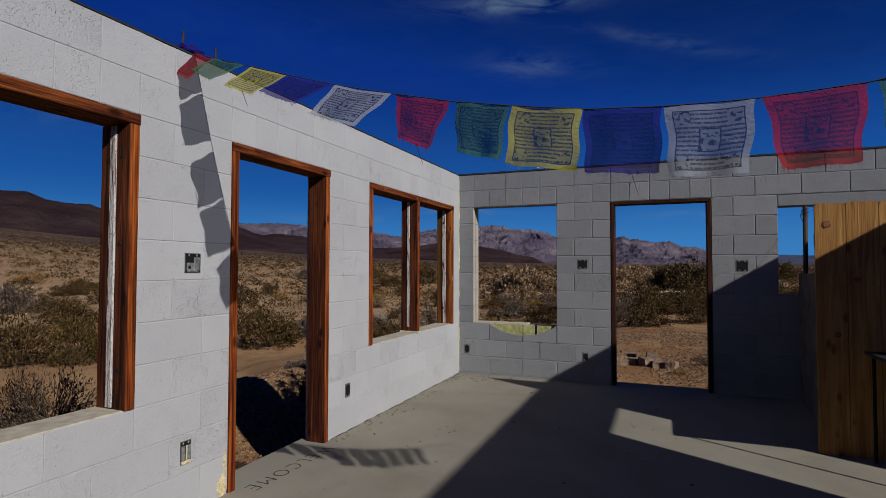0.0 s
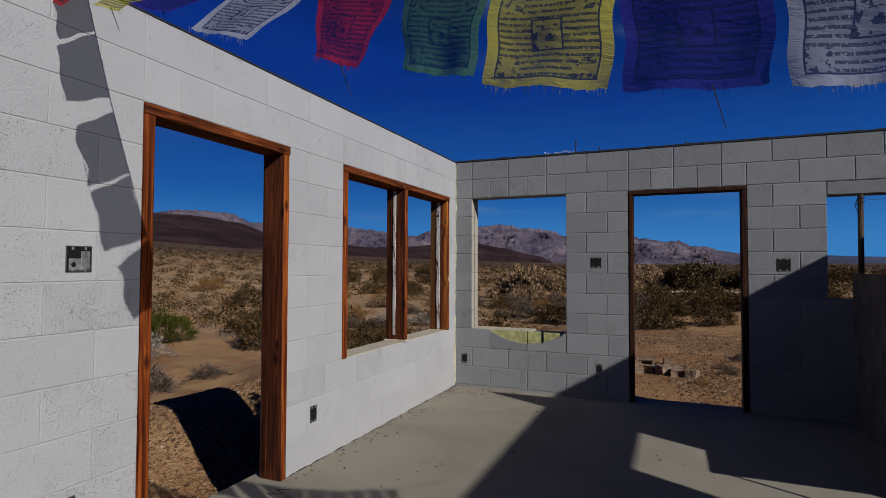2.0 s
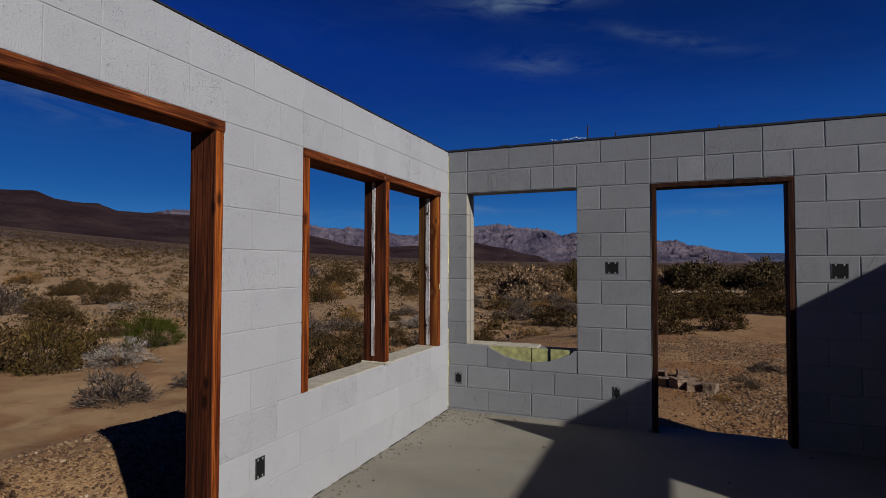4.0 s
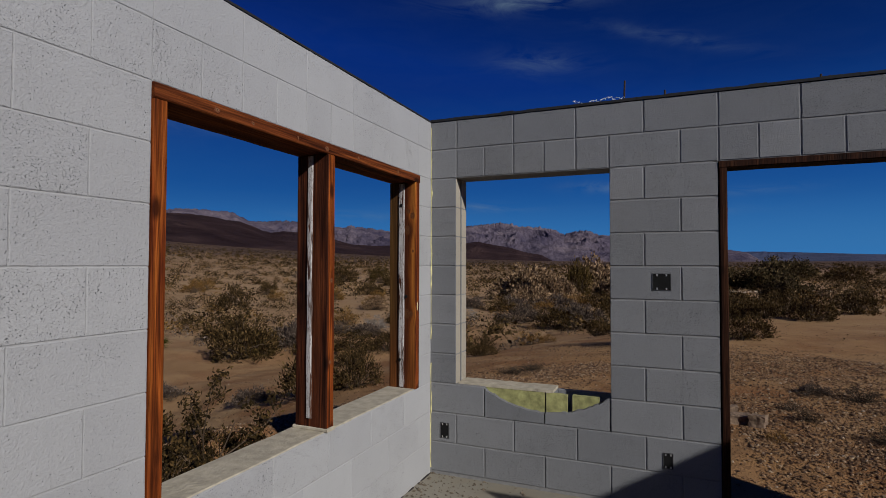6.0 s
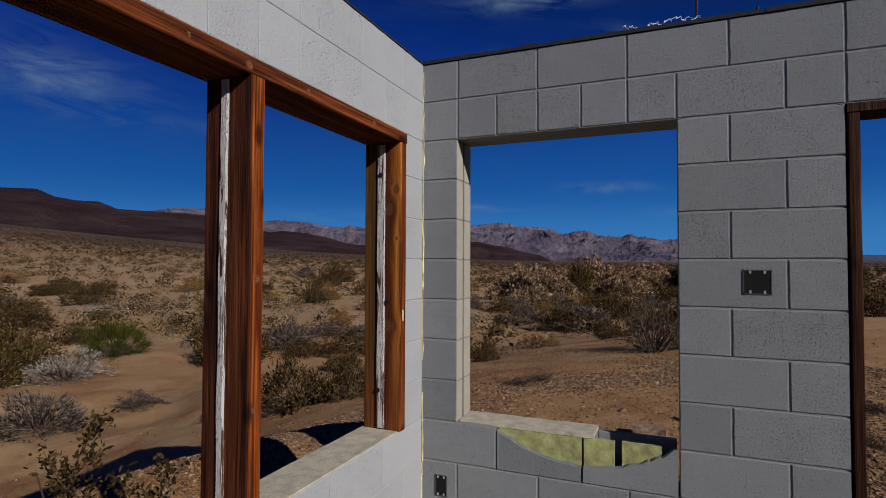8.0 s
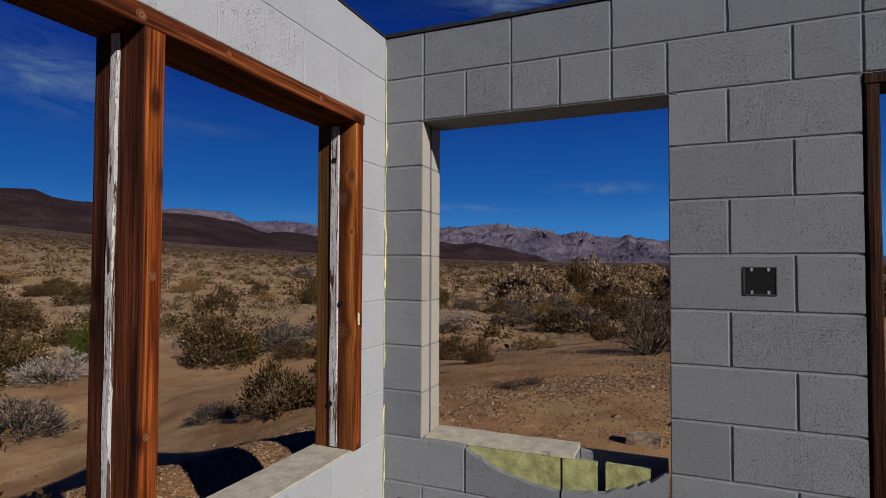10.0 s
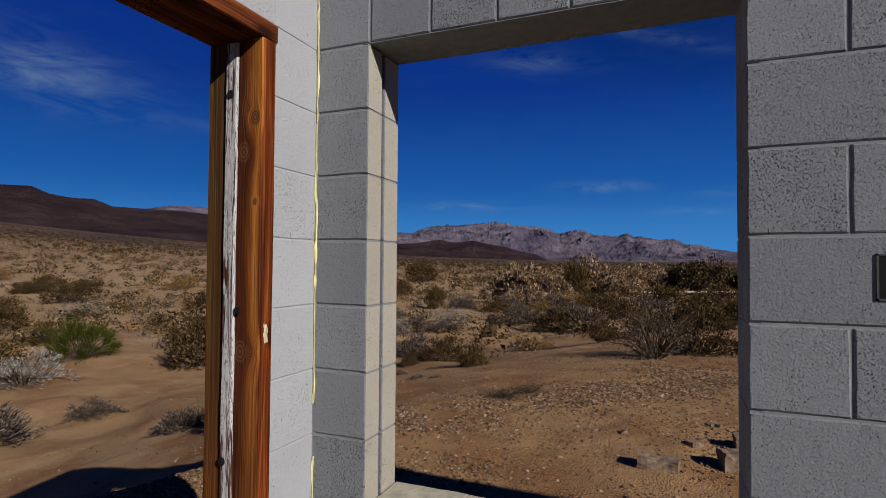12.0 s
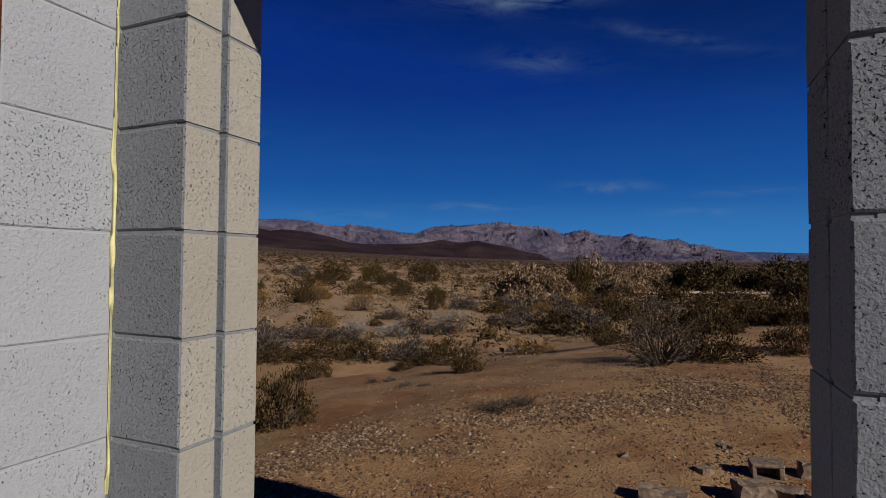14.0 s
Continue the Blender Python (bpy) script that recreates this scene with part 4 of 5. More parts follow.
knots(win1, (((0.010, -1.97, 2.005), 0.011), ((0.010, -1.78, 2.000), 0.009), ((0.010, -1.49, 2.004), 0.012), ((0.010, -1.27, 1.998), 0.014), ((0.010, -0.98, 2.006), 0.009), ((0.010, -0.52, 2.003), 0.010)), (1, 0, 0), M_KNOT)
bolts(win1, ((-0.096, 1.825), (-0.058, 1.22), (-0.105, 0.80)), -0.2725)

door2 = empty("door_2")
tagged(door2, "empty doorway with a thin dark brown timber frame", "door", kind="structure")
part("header", rough_board(D2[0] + 0.002, D2[1] - 0.002, -0.006, 0.15, 10 * C - 0.040, 10 * C - 0.002, 11.0), M_WOOD_DK, door2)
part("jamb", rough_board(D2[0] + 0.002, D2[0] + 0.042, -0.006, 0.15, FLOOR, 10 * C - 0.042, 12.0), M_WOOD_DK, door2)
part("jamb", rough_board(D2[1] - 0.042, D2[1] - 0.002, -0.006, 0.15, FLOOR, 10 * C - 0.042, 13.0), M_WOOD_DK, door2)

# mortar bed on the sill of the north window, and the broken face shell below it
win3 = empty("window_3")
tagged(win3, "glassless window opening with a broken mortar sill", "window", kind="structure")
bm = bmesh.new()
for i in range(26):
    a, b = W3[0] + 0.004 + (W3[1] - W3[0] - 0.008) * i / 40, W3[0] + 0.004 + (W3[1] - W3[0] - 0.008) * (i + 1) / 40
    h = 0.010 + 0.006 * noise.noise((a * 9, 2, 1))
    slab(bm, a, b, 0.030 + 0.005 * noise.noise((a * 12, 4, 4)), C - 0.002, 3 * C - 0.006, 3 * C + h)
part("window_sill", bm, M_SILL, win3, "rough broken mortar bed")


def broken_shell(x0, x1):
    """Front shell of a block, its upper part knocked off along a curve."""
    bm = bmesh.new()
    n = 26
    z0, zt = 2 * C + 0.0045, 3 * C - 0.004
    rows = []
    for i in range(n + 1):
        x = x0 + 0.0045 + (x1 - x0 - 0.009) * i / n
        s = (x - 0.405) / (1.20 - 0.405)
        dip = 0.128 * math.sin(math.pi * min(max(s, 0), 1)) ** 0.75 + 0.008 * noise.noise((x * 22, 1, 7)) + 0.012 * noise.noise((x * 60, 2, 7)) * (1.0 if x > 0.95 else 0.3)
        zz = max(z0 + 0.03, zt - max(0.0, dip))
        rows.append([bm.verts.new((x, y, z)) for y, z in ((0.0, z0), (0.0, zz), (0.025, min(zt, zz + 0.003)), (0.025, z0))])
    for a, b in zip(rows, rows[1:]):
        for k in range(4):
            bm.faces.new((a[k], b[k], b[(k + 1) % 4], a[(k + 1) % 4]))
    bm.faces.new(rows[0])
    bm.faces.new(rows[-1][::-1])
    bmesh.ops.recalc_face_normals(bm, faces=bm.faces)
    return bm


for xa, xb in ((2 * C, 4 * C), (4 * C, 6 * C)):
    part("broken_block", broken_shell(xa, xb), M_GREY, wall_north, "block with its face shell broken away")
bm = bmesh.new()
for a, b in ((2 * C + 0.006, 4 * C - 0.005), (4 * C + 0.005, 0.952), (0.985, 1.150)):
    n = max(2, int((b - a) / 0.02))
    for i in range(n):
        xa, xb = a + (b - a) * i / n, a + (b - a) * (i + 1) / n
        q = noise.noise((xa * 20, 3, 9))
        slab(bm, xa, xb, 0.026 + 0.0008 * q, 0.06, 2 * C + 0.01, 3 * C - 0.008 + 0.003 * q)
part("block_core", bm, M_LIME, wall_north, "yellow-green stained core of the broken blocks")
part("block_core", box(2 * C + 0.006, 0.865, 0.075, C, 2 * C + 0.006, 3 * C - 0.008), M_GREY, wall_north)
part("block_core", box(0.866, 6 * C - 0.006, 0.060, C - 0.035, 2 * C + 0.006, 2 * C + 0.03), M_MORTAR, wall_north)
part("block_core", box(0.866, 6 * C - 0.006, C - 0.034, C, 2 * C + 0.006, 3 * C - 0.008, 0.004), M_GREY, wall_north)


# ---------------------------------------------------------------- electrical boxes
def outlet_box(place, w, h, label, device=""):
    """A steel box let into the wall: rim, flat dark sheet for its shaded inside, ears and a little wire."""
    t = empty("outlet_box")
    t.matrix_world = place
    tagged(t, label, "electrical box")
    bm = bmesh.new()
    e = 0.004
    for a, b, c, d in ((-w / 2, -w / 2 + e, -h / 2, h / 2), (w / 2 - e, w / 2, -h / 2, h / 2), (-w / 2, w / 2, -h / 2, -h / 2 + e), (-w / 2, w / 2, h / 2 - e, h / 2)):
        slab(bm, a, b, -0.004, 0.0, c, d)
    part("rim", bm, M_BOX, t)
    # no real depth: the shade of the hollow is a near-black sheet
    part("inside", box(-w / 2 + e, w / 2 - e, -0.0025, -0.0005, -h / 2 + e, h / 2 - e), M_DARK, t, "flat dark sheet painted for the shaded inside of the box")
    for sx in (-0.25, 0.25):
        for sz in (-1, 1):
            part("ear", box(sx * w - 0.004, sx * w + 0.004, -0.005, -0.002, sz * (h / 2 - 0.010) - 0.006, sz * (h / 2 - 0.010) + 0.006), M_BARE, t)
    if device == "plate":
        # lighter panels over the dark sheet imitate sun falling into the box
        part("device", box(-0.40 * w, 0.42 * w, -0.006, -0.003, -0.44 * h, 0.02 * h, 0.002), M_ZINC, t, "dull zinc panel standing for the sunlit back of the box")
        part("device", box(0.06 * w, 0.42 * w, -0.008, -0.003, -0.40 * h, 0.30 * h, 0.002), M_ZINC, t, "dull zinc panel standing for the sunlit side of the box")
        hole = bmesh.new()
        disc(hole, (-0.22 * w, -0.0065, -0.22 * h), (0, -1, 0), 0.10 * w, 0.002, 12)
        part("knockout", hole, M_DARK, t, "flat dark disc painted for the shaded knockout hole")
    elif device == "stuffed":
        for xa, xb, seed in ((-0.42, -0.12, 1.0), (-0.03, 0.12, 2.0), (0.20, 0.42, 3.0)):
            bm = rough_board(xa * w, xb * w, -0.009, -0.003, -0.40 * h, 0.30 * h, seed, 0.003, 0.02)
            part("rib", bm, M_SILL if seed == 2.0 else M_ZINC, t, "smeared zinc inside of the box")
        part("foam_lip", rough_board(-0.46 * w, 0.40 * w, -0.014, -0.002, -0.52 * h, -0.36 * h, 7.0, 0.004, 0.015), M_CREAM, t, "dried cream foam along the lower edge")
    return t


for x0, x1, z0, z1 in ((1.466, 1.57, 1.279, 1.380), (0.087, 0.150, 0.234, 0.339), (1.516, 1.572, 0.230, 0.323), (3.073, 3.18, 1.254, 1.366)):
    outlet_box(pose((x0 + x1) / 2, 0, (z0 + z1) / 2), x1 - x0, z1 - z0, "open empty electrical box in the grey block wall")
for y0, y1, z0, z1, dev in ((-4.190, -4.087, 1.258, 1.363, "plate"), (-4.198, -4.131, 0.252, 0.370, "stuffed"), (-2.603, -2.536, 0.252, 0.358, "")):
    outlet_box(pose(WX, (y0 + y1) / 2, (z0 + z1) / 2, 0, 0, 90), y1 - y0, z1 - z0, "open electrical box with bare metal in the white block wall", dev)


# ---------------------------------------------------------------- bars and scraps on the wall tops
def bar(x, y, z1, lean, label):
    bm = tube(bmesh.new(), [(x, y, 12 * C - 0.05), (x + lean * 0.4, y, (12 * C + z1) / 2), (x + lean, y + lean * 0.3, z1)], 0.006, 0.006, 6)
    tagged(part("reinforcing_bar", bm, M_RUST), label, "steel bar", "bars on the wall tops")


for x, y, z, l in ((1.306, 0.10, 2.60, 0.004), (1.548, 0.10, 2.51, -0.003), (2.35, 0.10, 2.50, 0.004), (2.40, 0.11, 2.49, -0.004), (-0.10, -4.135, 2.60, 0.01), (-0.10, -3.885, 2.60, -0.005)):
    bar(x, y, z, l, "rusty steel bar end sticking out of the block wall top")
for y in (-2.30, -2.24, -1.95, -1.60, -1.30, -0.90, -3.05, -2.95):
    bm = tube(bmesh.new(), [(-0.03, y, 12 * C), (-0.025, y + 0.004, 12 * C + 0.022)], 0.003, 0.003, 5)
    tagged(part("nail", bm, M_RUST), "rusty nail sticking up through the black felt", "nail", "nails on the wall top")
rs = random.Random(5)
for a, b, n in ((1.00, 1.06, 8), (1.10, 1.15, 8), (1.15, 1.32, 22)):
    pts = [(a + (b - a) * i / n + rs.uniform(-0.008, 0.008), -0.004 + rs.uniform(-0.006, 0.004), 12 * C + 0.016 + rs.uniform(0, 0.022)) for i in range(n + 1)]
    tagged(part("plastic_scrap", tube(bmesh.new(), pts, 0.003, 0.002, 5), M_PLASTIC), "twisted white plastic string scrap on the wall top", "scrap")


# ---------------------------------------------------------------- words scratched into the floor
cu = bpy.data.curves.new("floor_writing", "FONT")
cu.body = "WELCOME"
cu.size = 0.145
cu.offset = -0.0035
cu.extrude = 0.0006
cu.space_character = 1.25
tmp = new("tmp", cu)
me = bpy.data.meshes.new_from_object(tmp.evaluated_get(bpy.context.evaluated_depsgraph_get()))
bpy.data.objects.remove(tmp)
me.materials.append(M_INK)
writing = new("floor_writing", me)
writing.matrix_world = pose(0.06, -2.96, FLOOR + 0.0012, 0, 0, -91)
tagged(writing, "the word WELCOME scratched thinly into the concrete floor", "writing")


# ---------------------------------------------------------------- the cubicle at the east side
planks = empty("plank_screen", (3.38, -1.75, FLOOR))
planks.location = (0, 0, 0)
tagged(planks, "orange dog-eared fence planks standing on the floor", "screen")
x = 3.375
rs = random.Random(3)
while x < ROOM_X - 0.2:
    w = 0.185
    top = 1.755 + rs.uniform(-0.008, 0.008)
    bm = bmesh.new()
    prof = [(x, FLOOR), (x + w, FLOOR), (x + w, top - 0.016), (x + w - 0.014, top), (x + 0.014, top), (x, top - 0.016)]
    f = bm.faces.new([bm.verts.new((px, -1.76, pz)) for px, pz in prof])
    ext = bmesh.ops.extrude_face_region(bm, geom=[f])
    bmesh.ops.translate(bm, verts=[v for v in ext["geom"] if isinstance(v, bmesh.types.BMVert)], vec=(0, 0.018, 0))
    bmesh.ops.recalc_face_normals(bm, faces=bm.faces)
    part("plank", bm, M_PLANK, planks)
    x += w + 0.004
knots(planks, (((3.445, -1.762, 1.60), 0.024), ((3.62, -1.762, 1.21), 0.016), ((3.50, -1.762, 0.82), 0.018)), (0, -1, 0), M_KNOT_PLANK)
for z in (0.35, 1.45):
    part("rail", box(3.38, ROOM_X - 0.2, -1.741, -1.70, z, z + 0.085, 0.003), M_DARKWOOD, planks, "dark back rail")

# corrugated sheet closing its side
bm = bmesh.new()
n = 160
for side in (0, 0.002):
    for i in range(n + 1):
        y = -1.70 + 1.66 * i / n
        xx = 3.56 + 0.010 * math.sin(i * 2 * math.pi / 8) + side + 0.06 * (y + 1.7) / 1.66
        bm.verts.new((xx, y, FLOOR))
        bm.verts.new((xx, y, 1.24))
bm.verts.ensure_lookup_table()
for s in (0, 1):
    for i in range(n):
        k = s * 2 * (n + 1) + i * 2
        bm.faces.new((bm.verts[k], bm.verts[k + 2], bm.verts[k + 3], bm.verts[k + 1]))
tagged(part("corrugated_sheet", bm, M_SHEET), "dull dark corrugated steel sheet standing upright beside the planks", "metal sheet")

post = empty("wooden_post")
tagged(post, "dark weathered wooden post with a wire twisted round its top", "post")
part("shaft", tube(bmesh.new(), [(3.665, -0.06, FLOOR), (3.67, -0.06, 1.0), (3.675, -0.06, 1.90)], 0.024, 0.021, 8), M_DARKWOOD, post)
pts = [(3.675 + 0.03 * math.cos(a), -0.06 + 0.03 * math.sin(a), 1.80 + 0.006 * a) for a in [i * 0.5 for i in range(26)]]
pts += [(3.66, -0.09, 1.86), (3.640, -0.09, 1.84), (3.628, -0.09, 1.80), (3.640, -0.09, 1.77), (3.655, -0.085, 1.73), (3.652, -0.085, 1.66)]
part("wire", tube(bmesh.new(), pts, 0.003, 0.003, 5), M_DARK, post, "dark twisted wire")
tagged(part("wire", tube(bmesh.new(), [(3.68, -0.06, 1.85), (3.95, -0.3, 1.84), (4.4, -0.7, 1.86)], 0.0015, 0.0015, 4), M_BOX), "thin taut wire from the post top", "wire")

table = empty("table")
tagged(table, "dark low table with thin steel legs beside the planks", "table")
part("tabletop", box(3.64, 4.70, -2.36, -1.79, 0.695, 0.720, 0.006), M_TABLE, table)
for lx, ly in ((3.68, -2.32), (3.68, -1.84), (4.66, -2.32), (4.66, -1.84)):
    part("leg", tube(bmesh.new(), [(lx, ly, FLOOR), (lx, ly, 0.697)], 0.011, 0.011, 8), M_DARK, table)


# ---------------------------------------------------------------- prayer flags on a cord
def cord_y(x):
    return float(np.interp(x, (0, 0.5, 1.0, 1.36, 1.6, 1.85, 2.1, 2.5, 3.0, 4.0, 5.2), (-4.145, -4.285, -4.405, -4.48, -4.535, -4.575, -4.605, -4.605, -4.625, -4.705, -4.845)))


def cord_z(x):
    return float(np.interp(x, (-0.1, 0.0, 0.20, 0.5, 0.8, 1.10, 1.41, 1.66, 1.89, 2.13, 2.365, 2.615, 2.87, 3.2, 3.7, 4.3, 5.3), (2.48, 2.462, 2.380, 2.270, 2.160, 2.055, 1.960, 1.888, 1.836, 1.791, 1.774, 1.768, 1.778, 1.83, 1.96, 2.17, 2.60)))


cord = part("flag_cord", tube(bmesh.new(), [(x, cord_y(x), cord_z(x)) for x in [-0.08 + 5.35 * i / 120 for i in range(121)]], 0.0022, 0.0022, 5), M_ROPE)
tagged(cord, "thin dark cord strung across the roofless room", "cord")


def flag(colour, xa, xb, drop, blow, seed, narrow=0.0):
    """A square of printed cotton sewn to the cord; blow: how the hem is carried away."""
    nu, nv = 18, 14
    bm = bmesh.new()
    uvl = bm.loops.layers.uv.new("UVMap")
    g = []
    for j in range(nv + 1):
        t = j / nv
        row = []
        for i in range(nu + 1):
            s = i / nu
            x = xa + (xb - xa) * s
            top = Vector((x, cord_y(x), cord_z(x) - 0.004 * math.sin(math.pi * s)))
            side = Vector((narrow * (0.5 - s) * t, 0, 0))
            wave = 0.006 * math.sin(s * 8.5 + seed * 2.1 + t * 2.0) + 0.010 * noise.noise((s * 2.6, t * 2.2, seed * 3.7))
            d = Vector((blow[0], blow[1], -drop + blow[2]))
            p = top + side + d * t + Vector((0.004 * math.sin(t * 9 + seed), wave * (0.35 + t), 0.006 * t * noise.noise((s * 3, 5, seed))))
            if j == nv:
                p.z += 0.006 * noise.noise((s * 30, 3, seed))
            row.append(bm.verts.new(p))
        g.append(row)
    for j in range(nv):
        for i in range(nu):
            f = bm.faces.new((g[j][i], g[j][i + 1], g[j + 1][i + 1], g[j + 1][i]))
            for lp, (a, b) in zip(f.loops, ((i, j), (i + 1, j), (i + 1, j + 1), (i, j + 1))):
                lp[uvl].uv = (a / nu, 1 - b / nv)
    ob = empty("prayer_flag")
    tagged(ob, "small " + colour + " printed cotton flag hanging from the cord", "flag", "flags on the cord")
    cloth = part("cloth", bm, FLAG[colour], ob, smooth=True)
    # frayed hem
    hem = bmesh.new()
    rr = random.Random(seed)
    for i in range(46):
        s = rr.random()
        a, b = g_point(xa, xb, s, drop, blow, narrow), rr.uniform(0.008, 0.022)
        w = 0.0006
        q = Vector((rr.uniform(-0.004, 0.004), rr.uniform(-0.004, 0.004), -b))
        v = [hem.verts.new(a + Vector((-w, 0, 0.004))), hem.verts.new(a + Vector((w, 0, 0.004))), hem.verts.new(a + q)]
        hem.faces.new(v)
    part("fringe", hem, FLAG[colour], cloth, "frayed threads along the hem")["kind"] = "stuff"
    if seed % 3 == 0:
        e = g_point(xa, xb, 0.62, drop, blow, narrow)
        pts = [e + Vector((0.004 * i, 0.003 * i, -0.014 * i)) for i in range(6)]
        part("thread", tube(bmesh.new(), pts, 0.0014, 0.0008, 4), M_ROPE, cloth, "loose dark thread")
    return ob


def g_point(xa, xb, s, drop, blow, narrow):
    x = xa + (xb - xa) * s
    return Vector((x + narrow * (0.5 - s) + blow[0], cord_y(x) + blow[1], cord_z(x) - drop + blow[2]))


FLAGS = (("red", 0.005, 0.205, 0.13, (-0.05, -0.10, 0.0), 0.03), ("green", 0.215, 0.47, 0.11, (-0.03, -0.15, 0.0), 0.07),
         ("yellow", 0.53, 0.79, 0.125, (-0.05, -0.14, 0.0), 0.02), ("blue", 0.80, 1.09, 0.115, (-0.06, -0.15, 0.0), 0.05),
         ("white", 1.10, 1.40, 0.145, (-0.08, -0.12, 0.0), 0.06), ("red", 1.415, 1.66, 0.180, (-0.015, -0.05, 0.0), 0.09),
         ("green", 1.68, 1.885, 0.185, (0.0, -0.03, 0.0), 0.04), ("yellow", 1.895, 2.13, 0.196, (-0.014, -0.01, 0.0), 0.0),
         ("blue", 2.135, 2.365, 0.198, (0.0, 0.0, 0.0), 0.01), ("white", 2.375, 2.612, 0.212, (-0.006, -0.01, 0.0), 0.03),
         ("red", 2.630, 2.87, 0.205, (0.01, 0.0, 0.0), 0.06), ("green", 2.89, 3.10, 0.195, (0.01, 0.0, 0.0), 0.03),
         ("yellow", 3.12, 3.33, 0.18, (-0.02, -0.10, 0.0), 0.03), ("blue", 3.35, 3.56, 0.18, (-0.02, -0.10, 0.0), 0.03),
         ("white", 3.58, 3.79, 0.17, (-0.03, -0.12, 0.0), 0.03), ("red", 3.81, 4.01, 0.16, (-0.04, -0.12, 0.0), 0.03),
         ("green", 4.03, 4.22, 0.15, (-0.05, -0.12, 0.0), 0.03), ("yellow", 4.24, 4.42, 0.15, (-0.05, -0.12, 0.0), 0.03))
for i, (col, xa, xb, drop, blow, nar) in enumerate(FLAGS):
    flag(col, xa, xb, drop, blow, i + 1, nar)
# wad of cloth tied at the wall top
bm = bmesh.new()
bmesh.ops.create_icosphere(bm, subdivisions=3, radius=0.05)
for v in bm.verts:
    v.co = Vector((v.co.x * 1.2, v.co.y * 1.5, v.co.z * 0.55)) * (1 + 0.45 * noise.noise(v.co * 30))
bm.transform(Matrix.Translation((-0.03, -4.15, 2.475)))
tagged(part("cloth_wad", bm, FLAG["blue"]), "knotted dark blue cloth wad on the wall top", "cloth")


# ---------------------------------------------------------------- desert shrubs
def limb(rr, base, way, length, bend, steps=5):
    pts, p, d = [], Vector(base), Vector(way).normalized()
    for i in range(steps + 1):
        pts.append(p.copy())
        d = (d + Vector((rr.uniform(-1, 1), rr.uniform(-1, 1), rr.uniform(-0.4, 0.7))) * bend).normalized()
        p += d * length / steps
    return pts


def quad(bm, p, d, w, l, rr, out=None):
    """One small leaf, pointing along d, its face turned mostly outwards."""
    d = d.normalized()
    n = Vector((rr.uniform(-1, 1), rr.uniform(-1, 1), rr.uniform(-1, 1)))
    if out is not None:
        n = out.normalized() * 1.1 + n * 0.9
    s = d.cross(n)
    if s.length < 1e-3:
        s = d.orthogonal()
    s = s.normalized() * w
    a, b = p + d * l * 0.5 + s, p + d * l * 0.5 - s
    bm.faces.new([bm.verts.new(p), bm.verts.new(a), bm.verts.new(p + d * l), bm.verts.new(b)])


def shrub(kind, seed):
    """A mounded shrub of unit radius and height: stems from the root crown out to clumps of leaves."""
    rr = random.Random(seed)
    stems, leaves = bmesh.new(), bmesh.new()
    # clumps, leaves a clump, leaf width and length, clump size, low edge of the mound
    spec = {"dark": (88, 34, 0.016, 0.085, 0.15, 0.05), "olive": (90, 34, 0.016, 0.090, 0.15, 0.02), "sage": (96, 34, 0.013, 0.110, 0.13, 0.0),
            "silver": (110, 26, 0.009, 0.095, 0.10, 0.0), "straw": (80, 26, 0.008, 0.13, 0.12, 0.0), "green": (120, 44, 0.006, 0.16, 0.11, 0.05),
            "twig": (90, 16, 0.010, 0.06, 0.14, 0.1), "cholla": (150, 26, 0.022, 0.085, 0.10, 0.0), "tree": (130, 40, 0.026, 0.06, 0.16, 0.05)}
    n, m, lw, ll, size, low = spec[kind]
    spin = Vector((seed * 1.3, seed * 0.7, 0))
    for i in range(n):
        az = 2.399963 * i + rr.uniform(-0.4, 0.4)
        up = low + (1 - low) * rr.random()
        flat = math.sqrt(max(0.0, 1 - up * up))
        v = Vector((math.cos(az) * flat, math.sin(az) * flat, up))
        lump = 0.80 + 0.42 * noise.noise(v * 1.7 + spin) + 0.15 * noise.noise(v * 5.0 + spin)
        c = v * lump * rr.uniform(0.62, 1.0)
        c.z = max(0.05, c.z)
        base = Vector((math.cos(az) * 0.12 * rr.random(), math.sin(az) * 0.12 * rr.random(), -0.03))
        mid = base.lerp(c, 0.5) + Vector((rr.uniform(-0.1, 0.1), rr.uniform(-0.1, 0.1), rr.uniform(-0.02, 0.12)))
        q1 = base.lerp(mid, 0.5) + Vector((rr.uniform(-0.04, 0.04), rr.uniform(-0.04, 0.04), 0.03))
        q2 = mid.lerp(c, 0.5) + Vector((rr.uniform(-0.05, 0.05), rr.uniform(-0.05, 0.05), rr.uniform(-0.02, 0.05)))
        if i % 2 == 0 or kind == "twig":
            tube(stems, [base, q1, mid, q2, c], 0.013 if kind != "tree" else 0.028, 0.003, 4)
        if kind == "twig":
            for _ in range(2):
                e = c + Vector((rr.uniform(-0.2, 0.2), rr.uniform(-0.2, 0.2), rr.uniform(-0.08, 0.2)))
                tube(stems, [q2, q2.lerp(e, 0.5) + Vector((0, 0, 0.03)), e], 0.005, 0.002, 3)
        for _ in range(m):
            off = Vector((rr.gauss(0, 1), rr.gauss(0, 1), rr.gauss(0, 0.8))) * size * 0.55
            p = c + off
            if p.z < -0.02:
                continue
            out = 1.7 if kind in ("silver", "straw", "green", "sage") else 1.1
            d = (p - Vector((0, 0, -0.1))).normalized() * out + Vector((rr.uniform(-1, 1), rr.uniform(-1, 1), rr.uniform(-0.6, 1)))
